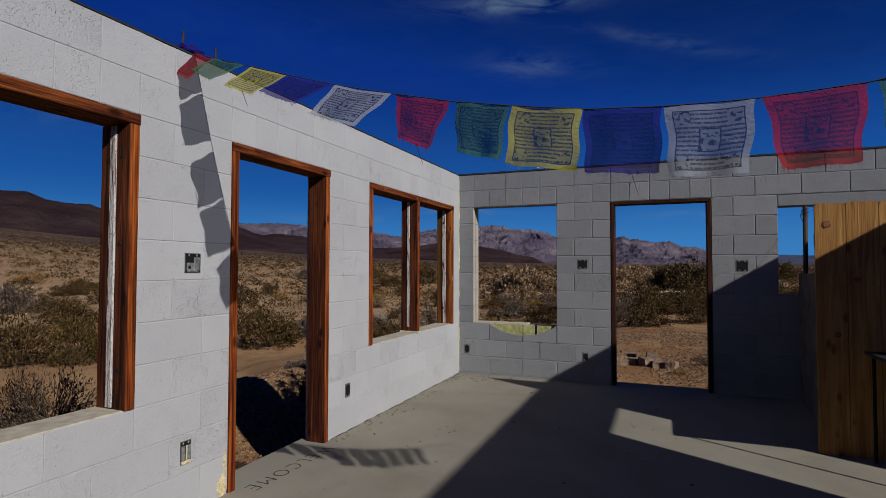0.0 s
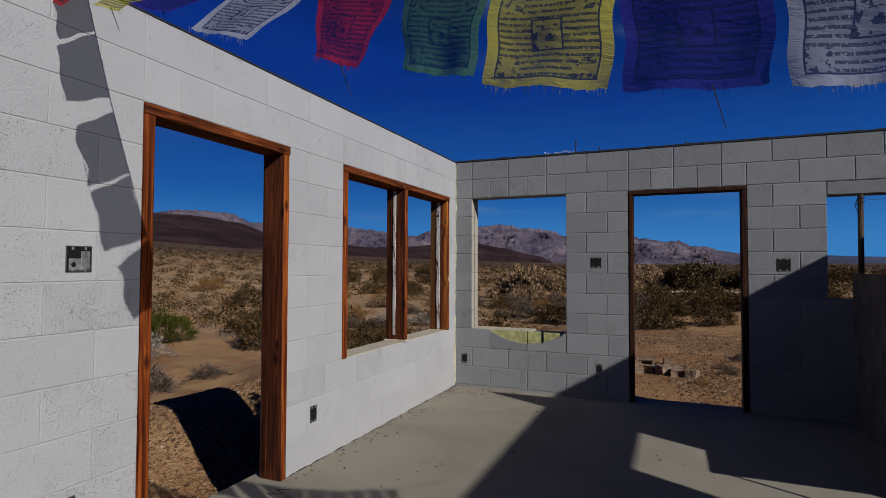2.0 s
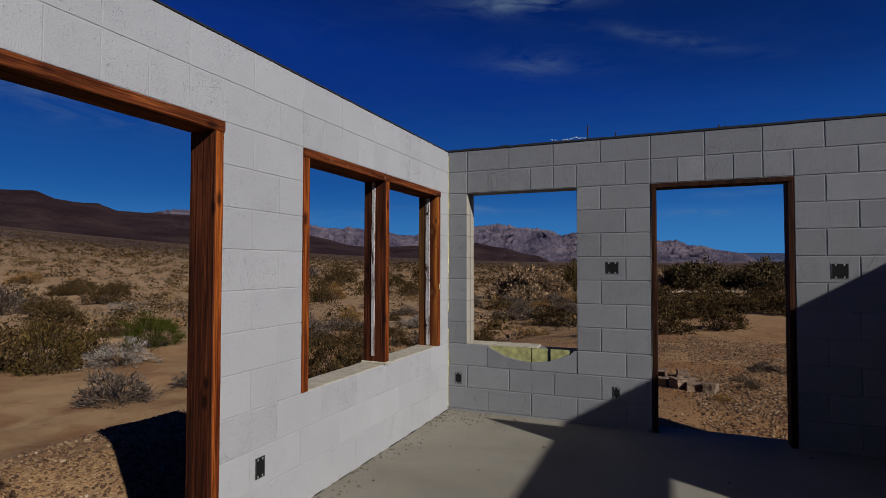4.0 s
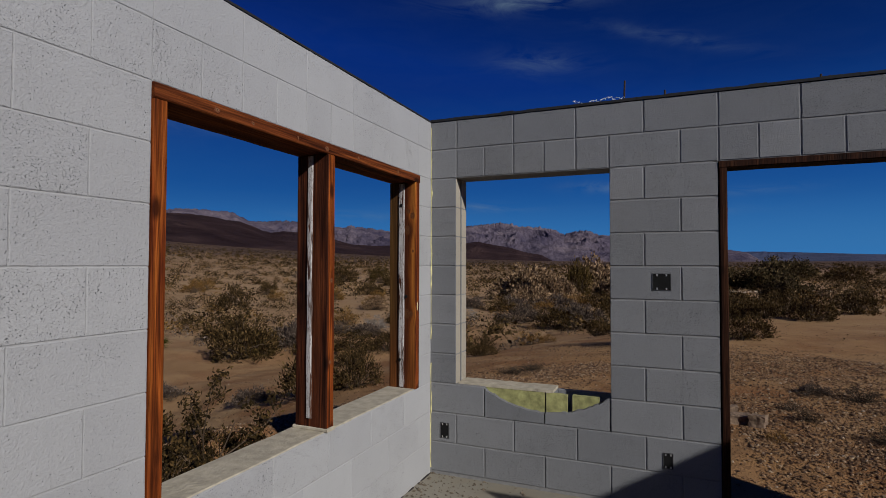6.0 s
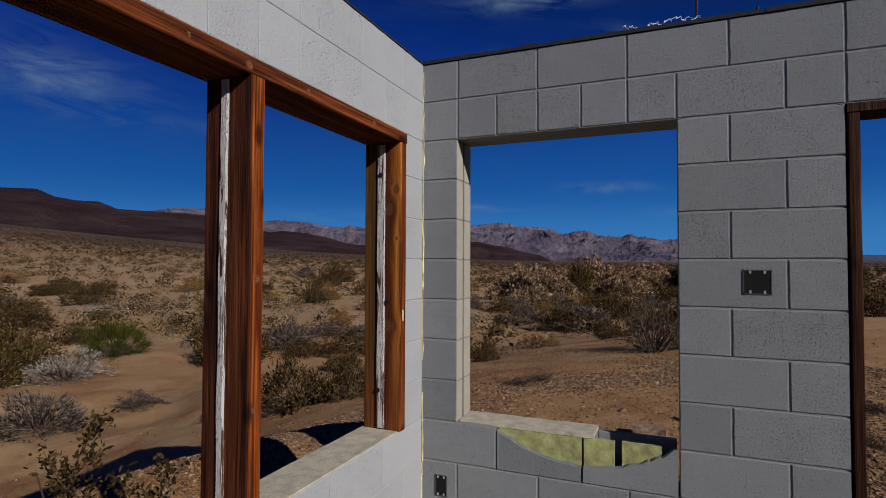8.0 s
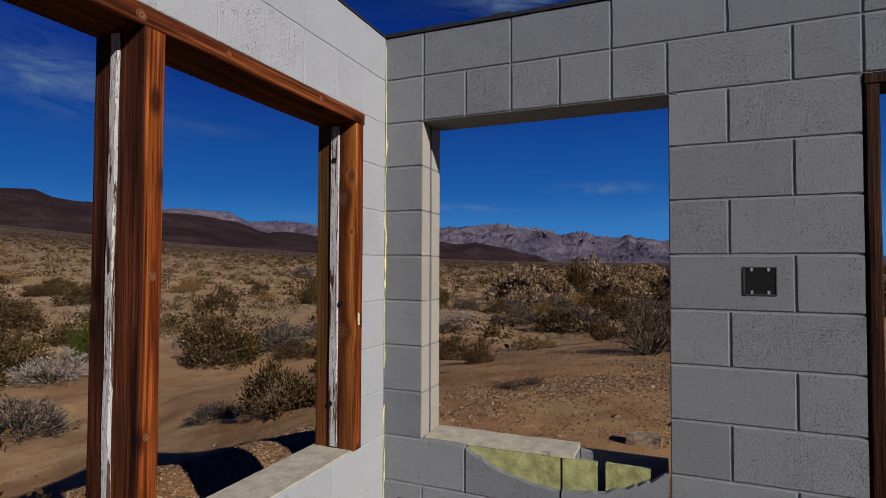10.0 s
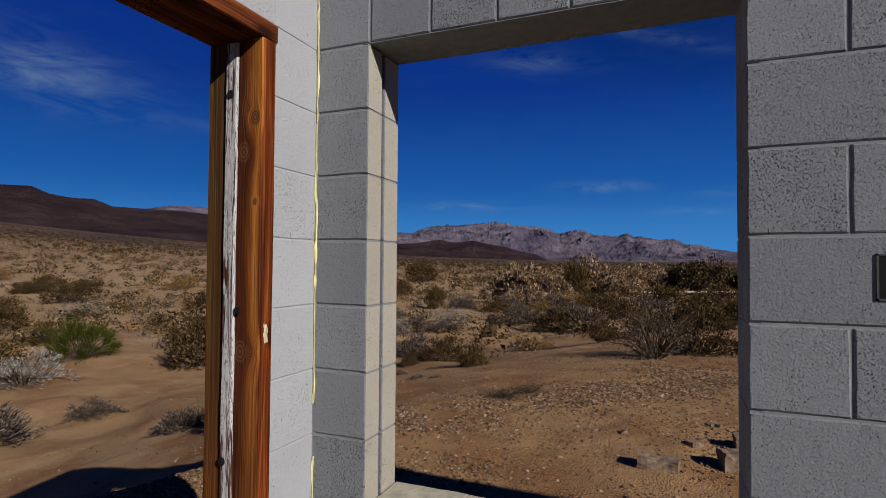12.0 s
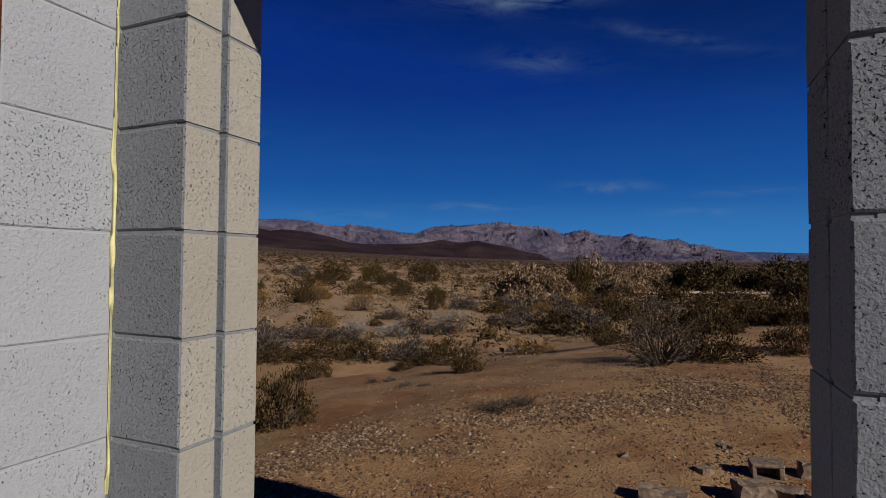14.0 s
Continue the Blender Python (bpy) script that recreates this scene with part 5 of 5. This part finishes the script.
            quad(leaves, p, d, lw * rr.uniform(0.7, 1.3), ll * rr.uniform(0.7, 1.3), rr, p)
    return stems, leaves


SHRUB_WORDS = {
    "dark": ("dark olive creosote bush with small leaves on the sand", "bush"),
    "olive": ("olive-brown leafy desert bush on the sand", "bush"),
    "sage": ("grey-brown low sagebrush on the sand", "bush"),
    "silver": ("silvery grey rounded desert shrub on the sand", "bush"),
    "straw": ("dry straw-coloured tufted shrub on the sand", "bush"),
    "green": ("bright green broom-like desert shrub on the sand", "bush"),
    "twig": ("bare grey twiggy bush with crooked stems on the sand", "bush"),
    "cholla": ("large pale spiny branching shrub on the plain", "bush"),
    "tree": ("dark dense desert tree with a low spreading crown", "tree"),
}
PROTO = {}


def proto(kind, variant):
    key = (kind, variant)
    if key not in PROTO:
        stems, leaves = shrub(kind, 100 * sorted(SHRUB_WORDS).index(kind) + variant)
        PROTO[key] = (mesh("stems", stems, LEAF["twig"] if kind == "twig" else M_STEM), mesh("foliage", leaves, LEAF[kind]))
    return PROTO[key]


def plant(kind, x, y, r, h, seed, z=None):
    rr = random.Random(seed)
    st, lf = proto(kind, seed % 3)
    word, cat = SHRUB_WORDS[kind]
    t = empty("desert_tree" if cat == "tree" else "desert_bush")
    t.matrix_world = Matrix.LocRotScale((x, y, (ground_z(x, y) + lumps(x, y) - 0.02) if z is None else z), Euler((0, 0, rr.uniform(0, 6.28))), (r * 1.05, r * 1.05, h * 1.05))
    tagged(t, word, cat, kind + " desert plants")
    a = new("trunk" if cat == "tree" else "branchwork", st)
    a.parent = t
    b = new("crown" if cat == "tree" else "foliage", lf)
    b.parent = t
    return t


PLANTS = (
    ("dark", ((-3.81, 5.20, 0.49, 0.86), (-48.87, 72.88, 3.12, 3.57), (-35.88, 79.32, 3.15, 4.06), (1.96, 16.53, 1.03, 1.06), (3.62, 20.10, 0.95, 0.95), (-13.25, 12.37, 1.47, 1.67), (-4.72, 5.02, 0.70, 0.98), (-29.55, 28.58, 1.76, 2.07), (-42.29, 26.66, 2.02, 2.02), (-30.28, 15.49, 1.48, 1.54), (-28.20, 37.84, 1.24, 2.48), (-41.85, 46.87, 1.27, 1.78), (-55.68, 31.36, 1.64, 1.37), (-18.22, 5.45, 1.35, 1.93), (-34.73, 17.55, 1.67, 1.86), (-59.35, 36.00, 1.93, 1.61), (1.81, 11.13, 0.83, 0.77), (3.41, 12.46, 0.71, 0.73), (-1.79, 76.70, 2.00, 2.72), (6.00, 18.45, 0.95, 1.17),)),
    ("dark", ((8.09, 21.58, 0.86, 1.14), (5.52, 21.00, 0.78, 1.16), (32.50, 122.34, 4.80, 3.63), (-24.47, 49.05, 1.43, 1.71), (1.37, 45.98, 2.86, 1.98), (-4.16, 43.28, 1.96, 1.22), (5.30, 47.57, 2.64, 1.85), (2.31, 16.17, 0.64, 0.60), (3.96, 20.64, 0.87, 0.90), (4.68, 19.56, 0.74, 0.83), (-17.82, 16.32, 1.39, 1.39), (-54.97, 32.26, 1.52, 1.44), (-52.46, 35.17, 1.71, 1.71), (-22.86, 10.58, 0.99, 1.10), (2.26, 19.51, 1.20, 0.94), (0.41, 21.49, 1.10, 0.86), (4.35, 24.52, 1.20, 1.01), (-13.79, 25.13, 0.47, 0.52), (-6.74, 23.29, 0.48, 0.66), (-44.33, 63.19, 2.05, 2.19),)),
    ("dark", ((-10.28, 14.93, 1.19, 0.80), (-8.75, 15.40, 1.00, 0.95), (-5.96, 15.69, 0.87, 1.01), (-3.16, 10.65, 0.44, 0.67), (-8.34, 12.13, 0.65, 0.63), (-6.63, 14.47, 0.33, 0.45), (-11.29, 13.88, 0.81, 0.67), (-4.11, 25.89, 1.43, 1.41), (-10.42, 36.59, 1.39, 1.10), (-1.80, 34.81, 1.79, 1.85), (-30.78, 51.56, 1.66, 1.58), (-35.84, 67.52, 2.11, 2.17), (-0.78, 16.82, 0.67, 0.77),)),
    ("sage", ((-9.84, 38.27, 1.44, 1.23), (-59.61, 78.20, 2.46, 2.46), (-12.75, 14.78, 1.19, 1.30), (-10.96, 4.75, 0.99, 0.87), (-10.63, 6.75, 0.60, 0.40), (-44.40, 22.48, 1.26, 1.26), (-40.37, 18.02, 1.59, 2.39), (0.28, 37.53, 1.82, 1.46), (-7.36, 41.51, 2.37, 1.21), (-6.51, 5.39, 0.47, 0.42), (-10.69, 23.67, 1.28, 0.88), (-9.38, 24.55, 1.04, 0.71), (-8.32, 29.75, 0.74, 0.55), (-15.81, 19.13, 1.37, 0.79), (-13.86, 19.05, 1.31, 0.70), (-7.70, 16.76, 1.04, 0.98), (-11.49, 18.35, 0.96, 0.70), (-6.53, 28.72, 1.47, 1.18), (-2.65, 26.01, 1.25, 1.46), (-5.00, 33.20, 1.45, 1.04),)),
    ("sage", ((-15.66, 30.21, 1.11, 0.76), (-13.26, 37.26, 1.28, 1.05),)),
    ("silver", ((-15.46, 8.13, 1.35, 0.95), (-32.39, 21.16, 1.61, 0.89), (-12.99, 21.59, 1.05, 0.86), (-10.39, 20.72, 0.97, 0.69), (-10.63, 28.60, 1.39, 0.75),)),
    ("straw", ((-20.87, 35.40, 1.28, 1.71), (-28.71, 40.43, 1.52, 1.77), (-50.66, 45.78, 1.99, 1.65), (-69.47, 35.90, 2.39, 1.71), (-49.31, 42.93, 1.57, 1.57), (-32.99, 37.90, 1.03, 1.14), (-29.26, 41.54, 1.52, 1.35), (-15.65, 23.07, 0.92, 0.94), (-32.86, 42.41, 0.92, 0.83), (-3.59, 17.83, 0.73, 0.67), (-2.94, 17.84, 0.44, 0.41), (-7.49, 38.10, 1.25, 1.03), (-5.35, 42.55, 1.74, 1.23),)),
    ("olive", ((-41.75, 73.12, 2.60, 3.03), (-18.59, 8.80, 1.39, 1.20), (-16.35, 6.25, 1.06, 1.54), (-7.96, 57.13, 2.04, 4.36), (-12.99, 12.91, 0.90, 1.20), (-21.78, 12.76, 1.06, 0.82), (-15.14, 36.28, 0.93, 2.01),)),
    ("twig", ((0.85, 10.45, 1.05, 1.15), (-2.46, -3.30, 0.45, 0.62), (-3.78, -2.76, 0.34, 0.63), (-4.80, 9.35, 0.22, 0.15),)),
    ("cholla", ((-11.53, 49.27, 3.39, 3.91), (-6.96, 61.96, 3.43, 4.37), (-2.79, 90.20, 4.37, 4.20), (-3.23, 69.66, 3.07, 3.55), (-0.11, 76.90, 2.58, 2.82), (-13.54, 51.83, 2.40, 2.40), (-8.75, 50.00, 2.20, 2.80), (-3.75, 59.96, 2.40, 2.70), (-9.92, 43.88, 1.90, 2.00), (-19.94, 33.78, 1.18, 1.31),)),
    ("tree", ((4.93, 75.90, 3.90, 4.52), (13.39, 80.05, 3.94, 4.27), (5.30, 77.85, 3.14, 4.00), (25.88, 137.87, 6.20, 4.74), (9.14, 83.01, 2.66, 2.91), (12.91, 91.18, 2.47, 3.15), (2.69, 79.62, 2.26, 3.52), (9.58, 44.04, 2.00, 2.00),)),
    ("green", ((-17.73, 11.26, 1.15, 1.45),)),
)
seed = 0
for kind, rows in PLANTS:
    for x, y, r, h in rows:
        seed += 1
        plant(kind, x, y, r, h, seed)


def sprig_bush(x, y, z, height, spread, stems, seed):
    """A leafy shrub seen close: a few crooked stems with clusters of stiff leaves."""
    rr = random.Random(seed)
    wood, leaf = bmesh.new(), bmesh.new()

    def grow(base, way, length, thick, depth):
        pts = limb(rr, base, way, length, 0.22, 6)
        tube(wood, pts, thick, thick * 0.35, 5)
        for i in range(2, len(pts)):
            for _ in range(11 if depth else 4):
                p = pts[i].lerp(pts[i - 1], rr.random()) + Vector((rr.gauss(0, 1), rr.gauss(0, 1), rr.gauss(0, 1))) * 0.016
                d = Vector((rr.uniform(-1, 1), rr.uniform(-1, 1), rr.uniform(0.0, 1.2)))
                quad(leaf, p, d, 0.0058 * rr.uniform(0.8, 1.3), 0.025 * rr.uniform(0.7, 1.3), rr)
            if depth < 2 and i < 6:
                side = Vector((rr.uniform(-1, 1), rr.uniform(-1, 1), rr.uniform(0.3, 1.1)))
                grow(pts[i], side, length * rr.uniform(0.25, 0.42), thick * 0.5, depth + 1)

    for i in range(stems):
        a = i * 2.4 + rr.uniform(-0.3, 0.3)
        way = Vector((math.cos(a) * spread, math.sin(a) * spread, height))
        grow((0.02 * math.cos(a), 0.02 * math.sin(a), -0.03), way, height * rr.uniform(0.72, 1.0), 0.007, 0)
    t = empty("desert_bush", (x, y, z))
    tagged(t, "leafy dark olive shrub growing close beside the white wall", "bush", "leafy shrubs by the wall")
    part("branchwork", wood, M_STEM, t)
    part("foliage", leaf, LEAF["leafy"], t)


sprig_bush(-0.56, -1.70, -0.36, 1.22, 0.26, 6, 501)
sprig_bush(-0.76, -1.22, -0.36, 1.10, 0.22, 5, 502)
sprig_bush(-0.58, -1.16, -0.34, 0.86, 0.30, 5, 504)
sprig_bush(-1.05, -1.45, -0.30, 0.55, 0.40, 6, 503)

# countless shrubs out on the plain, as one scatter of blades
rr = random.Random(11)


def far_scrub(name, label, material, count, dmin, dmax, power, hlo, hhi):
    verts, faces = [], []
    for _ in range(count):
        d = dmin * (dmax / dmin) ** (rr.random() ** power)
        th = radians(rr.uniform(-28, 78))
        x, y = -d * math.sin(th), d * math.cos(th)
        # open sand between loose groups nearby, closing up with distance
        open_sand = noise.noise((x * 0.06, y * 0.06, 3)) + 0.5 * noise.noise((x * 0.19, y * 0.19, 8))
        if rr.random() > min(1.0, (d / 165.0) ** 1.5 + 0.05) * (1.0 if open_sand > 0.0 or d > 260 else 0.45):
            continue
        if -2.5 < x + 0.02 * y < 5 and d < 24 or d < 22 and noise.noise((x * 0.2, y * 0.2, 5)) < 0.12:
            continue
        z = ground_z(x, y) + lumps(x, y) - 0.05
        h = rr.uniform(hlo, hhi)
        r = h * rr.uniform(0.8, 1.35)
        blades = 90 if d < 60 else 44 if d < 180 else 18
        w = (0.05 if d < 60 else 0.08 if d < 180 else 0.17) * (r + h)
        sx, sy = rr.uniform(0.8, 1.25), rr.uniform(0.8, 1.25)
        for _ in range(blades):
            a, u = rr.uniform(0, 6.283), rr.random()
            fl = math.sqrt(1 - u * u) * rr.uniform(0.55, 1.05)
            px, py, pz = x + r * sx * fl * math.cos(a), y + r * sy * fl * math.sin(a), z + h * (0.04 + u * rr.uniform(0.6, 1.05))
            nx, ny, nz = math.cos(a) * fl + rr.uniform(-0.7, 0.7), math.sin(a) * fl + rr.uniform(-0.7, 0.7), u + rr.uniform(-0.6, 0.6)
            tx, ty, tz = rr.uniform(-1, 1), rr.uniform(-1, 1), rr.uniform(-1, 1)
            dx, dy, dz = ny * tz - nz * ty, nz * tx - nx * tz, nx * ty - ny * tx
            q = 1.0 / (math.sqrt(dx * dx + dy * dy + dz * dz) + 1e-3)
            dx, dy, dz = dx * q, dy * q, dz * q
            ex, ey, ez = ny * dz - nz * dy, nz * dx - nx * dz, nx * dy - ny * dx
            l = w * rr.uniform(0.6, 1.3)
            k = len(verts)
            verts += [(px - dx * l, py - dy * l, pz - dz * l), (px + ex * l * 0.5, py + ey * l * 0.5, pz + ez * l * 0.5), (px + dx * l, py + dy * l, pz + dz * l), (px - ex * l * 0.5, py - ey * l * 0.5, pz - ez * l * 0.5)]
            faces.append((k, k + 1, k + 2, k + 3))
    me = bpy.data.meshes.new(name)
    me.from_pydata(verts, [], faces)
    me.materials.append(material)
    me.update()
    tagged(new(name, me), label, "scrub", kind="stuff")


far_scrub("scrub_dark", "countless dark creosote bushes across the plain", LEAF["dark"], 21000, 16, 1500, 0.75, 0.35, 1.1)
far_scrub("scrub_sage", "countless grey sage tufts across the plain", LEAF["sage"], 6500, 14, 500, 0.8, 0.2, 0.6)
far_scrub("scrub_straw", "countless dry straw tufts across the plain", LEAF["straw"], 4200, 14, 350, 0.8, 0.25, 0.7)
far_scrub("scrub_silver", "countless pale shrubs across the plain", LEAF["cholla"], 5200, 25, 420, 0.8, 0.3, 0.75)


# ---------------------------------------------------------------- gravel, rubble, litter


def stones(name, label, count, sampler, lo, hi, material, seed):
    """Loose stones: small uneven wedges, each a little different."""
    r2 = random.Random(seed)
    base = [(1, 0, -0.4), (-0.5, 0.86, -0.4), (-0.5, -0.86, -0.4), (0.45, 0.5, 0.5), (-0.6, 0.1, 0.55), (0.35, -0.55, 0.45)]
    tri = [(0, 1, 3), (1, 4, 3), (1, 2, 4), (2, 5, 4), (2, 0, 5), (0, 3, 5), (3, 4, 5)]
    verts, faces = [], []
    for _ in range(count):
        x, y = sampler(r2)
        s = lo * (hi / lo) ** (r2.random() ** 1.9)
        z = ground_z(x, y) + lumps(x, y)
        a = r2.uniform(0, 6.28)
        ca, sa = math.cos(a), math.sin(a)
        k = len(verts)
        fx, fy, fz = r2.uniform(0.7, 1.3), r2.uniform(0.6, 1.1), r2.uniform(0.5, 1.0)
        for vx, vy, vz in base:
            px, py, pz = vx * fx * s, vy * fy * s, (vz * fz + 0.25) * s
            px += r2.uniform(-0.25, 0.25) * s
            verts.append((x + px * ca - py * sa, y + px * sa + py * ca, z + pz))
        faces += [tuple(k + i for i in f) for f in tri]
    me = bpy.data.meshes.new(name)
    me.from_pydata(verts, [], faces)
    me.materials.append(material)
    me.update()
    return tagged(new(name, me), label, "gravel", kind="stuff")


def patchy(rx, ry, bias):
    """A sampler that gathers stones into drifts."""
    def pick(r):
        while True:
            x, y = rx(r), ry(r)
            if noise.noise((x * 0.55, y * 0.55, 4)) + 0.5 * noise.noise((x * 2.1, y * 2.1, 8)) + bias > r.uniform(-0.5, 0.5):
                return x, y
    return pick


stones("gravel", "loose tan gravel on the bank beside the white wall", 36000, patchy(lambda r: -0.25 - 2.9 * r.random() ** 0.8, lambda r: r.uniform(-4.2, 3.4), 0.6), 0.006, 0.024, M_STONE, 21)
stones("gravel", "loose tan gravel spread over the sand behind the grey wall", 22000, patchy(lambda r: r.gauss(1.2, 2.1), lambda r: 1.0 + 10.0 * r.random() ** 0.85, 0.05), 0.006, 0.024, M_STONE, 22)
stones("gravel", "coarse gravel spread beyond the doorway of the grey wall", 32000, patchy(lambda r: r.uniform(2.3, 6.5), lambda r: 1.2 + 8.5 * r.random(), 0.30), 0.009, 0.030, M_STONE, 24)


def drift(r):
    """Along a low spread bank that runs past the two openings."""
    while True:
        x = r.uniform(-2.87, 2.66)
        y = float(np.interp(x, (-2.87, -1.87, -1.16, -0.46, 0.76, 2.66), (3.81, 4.07, 4.77, 5.76, 7.38, 9.03))) + r.gauss(0, 0.55)
        if noise.noise((x * 1.1, y * 1.1, 2)) + 0.6 * noise.noise((x * 3.7, y * 3.7, 6)) + 0.25 > r.uniform(-0.3, 0.5):
            return x, y


stones("gravel", "bank of coarse pale gravel on the sand behind the grey wall", 17000, drift, 0.009, 0.032, M_STONE, 25)
stones("gravel", "scattered small stones on the sand", 7000, patchy(lambda r: r.uniform(-9, 9), lambda r: r.uniform(1, 18), 0.0), 0.006, 0.028, M_STONE, 23)


def chunk(x, y, sx, sy, sz, rot, seed, label):
    """A broken piece of block or stone, edges knocked off."""
    bm = bmesh.new()
    slab(bm, -sx / 2, sx / 2, -sy / 2, sy / 2, 0, sz)
    bmesh.ops.subdivide_edges(bm, edges=bm.edges, cuts=3, use_grid_fill=True)
    for v in bm.verts:
        q = noise.noise_vector(v.co * 14 + Vector((seed * 3.1, seed, 0)))
        v.co += Vector(q) * 0.022 + Vector(noise.noise_vector(v.co * 4 + Vector((seed, 0, 2)))) * 0.02
    bm.transform(pose(x, y, ground_z(x, y) + lumps(x, y) - 0.015, 0, rot * 0.05, rot))
    return tagged(part("rubble", bm, M_RUBBLE), label, "rubble", "rubble behind the grey wall")


for i, (x, y, sx, sy, sz, rot) in enumerate(((0.98, 3.76, 0.34, 0.16, 0.10, -6), (2.15, 4.85, 0.18, 0.14, 0.12, 10), (1.62, 4.10, 0.26, 0.19, 0.17, 20), (1.86, 4.20, 0.20, 0.15, 0.14, -30),
                                             (2.08, 4.05, 0.22, 0.18, 0.15, 45), (2.30, 3.95, 0.26, 0.17, 0.12, 5), (2.50, 3.88, 0.20, 0.16, 0.14, 70), (1.30, 4.62, 0.14, 0.10, 0.07, 40), (1.55, 5.35, 0.10, 0.08, 0.06, 0),
                                             (0.62, 4.70, 0.07, 0.06, 0.05, 10), (2.25, 4.35, 0.15, 0.12, 0.10, 15))):
    chunk(x, y, sx, sy, sz, rot, i + 1.0, "broken piece of tan block lying on the gravel")

# half of a hollow block lying on its side
bm = bmesh.new()
for za, zb in ((0.0, 0.034), (0.131, 0.165)):
    worn_slab(bm, -0.125, 0.125, -0.08, 0.09, za, zb, 3.0 + za, 0.006, 0.007)
for xa, xb in ((-0.124, -0.090), (0.080, 0.124)):
    worn_slab(bm, xa, xb, -0.077, 0.087, 0.032, 0.133, 5.0 + xa, 0.004, 0.004)
worn_slab(bm, -0.091, 0.081, 0.050, 0.086, 0.032, 0.133, 9.0, 0.003, 0.003)
bm.transform(pose(1.80, 4.72, ground_z(1.80, 4.72) + lumps(1.80, 4.72) - 0.018, 3, -4, 4))
tagged(part("hollow_block", bm, M_RUBBLE), "broken half of a hollow concrete block lying on the sand", "block", "rubble behind the grey wall")

# fallen dead branch and low dry tufts on the gravel
for bx, by, br, bh, bk in ((-1.00, 5.85, 0.42, 0.17, "twig"), (-0.72, 6.15, 0.28, 0.20, "twig"), (-3.63, 8.60, 0.22, 0.10, "sage"), (-3.10, 8.30, 0.15, 0.08, "sage"), (-4.5, 9.6, 0.25, 0.10, "sage"), (3.98, 5.69, 0.34, 0.28, "twig"), (3.46, 5.85, 0.26, 0.20, "sage"), (3.67, 3.58, 0.24, 0.22, "twig"), (3.0, 4.83, 0.22, 0.16, "twig"), (3.07, 4.23, 0.20, 0.18, "twig"), (2.62, 3.30, 0.16, 0.14, "straw")):
    plant(bk, bx, by, br, bh, int(700 + 10 * by))


def dirt_road():
    """A pale graded track that crosses the plain."""
    bm = bmesh.new()
    prev = None
    for i in range(41):
        x = -4 + 24 * i / 40
        y = 67.5 + 0.55 * (x + 3) * (0.6 if x > -3 else 0.2) + 1.5 * math.sin(x * 0.05)
        pair = [bm.verts.new((x, y + s, ground_z(x, y + s) + 0.14 + 0.05 * noise.noise((x * 0.8, s, 2)))) for s in (-2.2, 2.2)]
        if prev:
            bm.faces.new((prev[0], pair[0], pair[1], prev[1]))
        prev = pair
    return tagged(part("road_dirt_track", bm, M_SAND_PALE), "pale dirt track across the desert plain", "road", kind="structure")


dirt_road()

# dry litter blown along the wall foot and over the slab
r3 = random.Random(31)
verts, faces = [], []
for _ in range(480):
    if r3.random() < 0.45:
        x, y = abs(r3.gauss(0, 0.10)) + 0.01, -2.9 * r3.random()
    elif r3.random() < 0.6:
        x, y = abs(r3.gauss(0.1, 0.28)), -abs(r3.gauss(0.05, 0.28))
    else:
        x, y = r3.uniform(0.05, 3.0), r3.uniform(-4.5, -0.1)
    s = 0.003 + 0.010 * r3.random() ** 3
    a = r3.uniform(0, 6.28)
    k = len(verts)
    for j in range(4):
        b = a + j * 1.57
        verts.append((x + s * math.cos(b) * (1.6 if j % 2 else 0.8), y + s * math.sin(b), FLOOR + 0.001))
    verts.append((x, y, FLOOR + 0.001 + s * 0.9))
    faces += [(k, k + 1, k + 4), (k + 1, k + 2, k + 4), (k + 2, k + 3, k + 4), (k + 3, k, k + 4)]
me = bpy.data.meshes.new("litter")
me.from_pydata(verts, [], faces)
me.materials.append(M_GRIT)
me.update()
tagged(new("litter", me), "dry crumbs and grit on the concrete slab", "litter", kind="stuff")

# ---------------------------------------------------------------- the single blocks of the two seen walls
lay_blocks(wall_west, lambda u, z: Matrix.Translation((0, u, z)) @ WEST, ROOM_Y, 0.0, [W1, D1, W2], M_WHITE, lintels=((W1[0], W1[1]), (D1[0], D1[1]), (W2[0], W2[1])))
lay_blocks(wall_north, lambda u, z: Matrix.Translation((u, 0, z)), 0.0, ROOM_X, [W3, D2, W4], M_GREY, skip=((2 * C, 2), (4 * C, 2)), lintels=((W3[0], W3[1]), (D2[0], D2[1])))
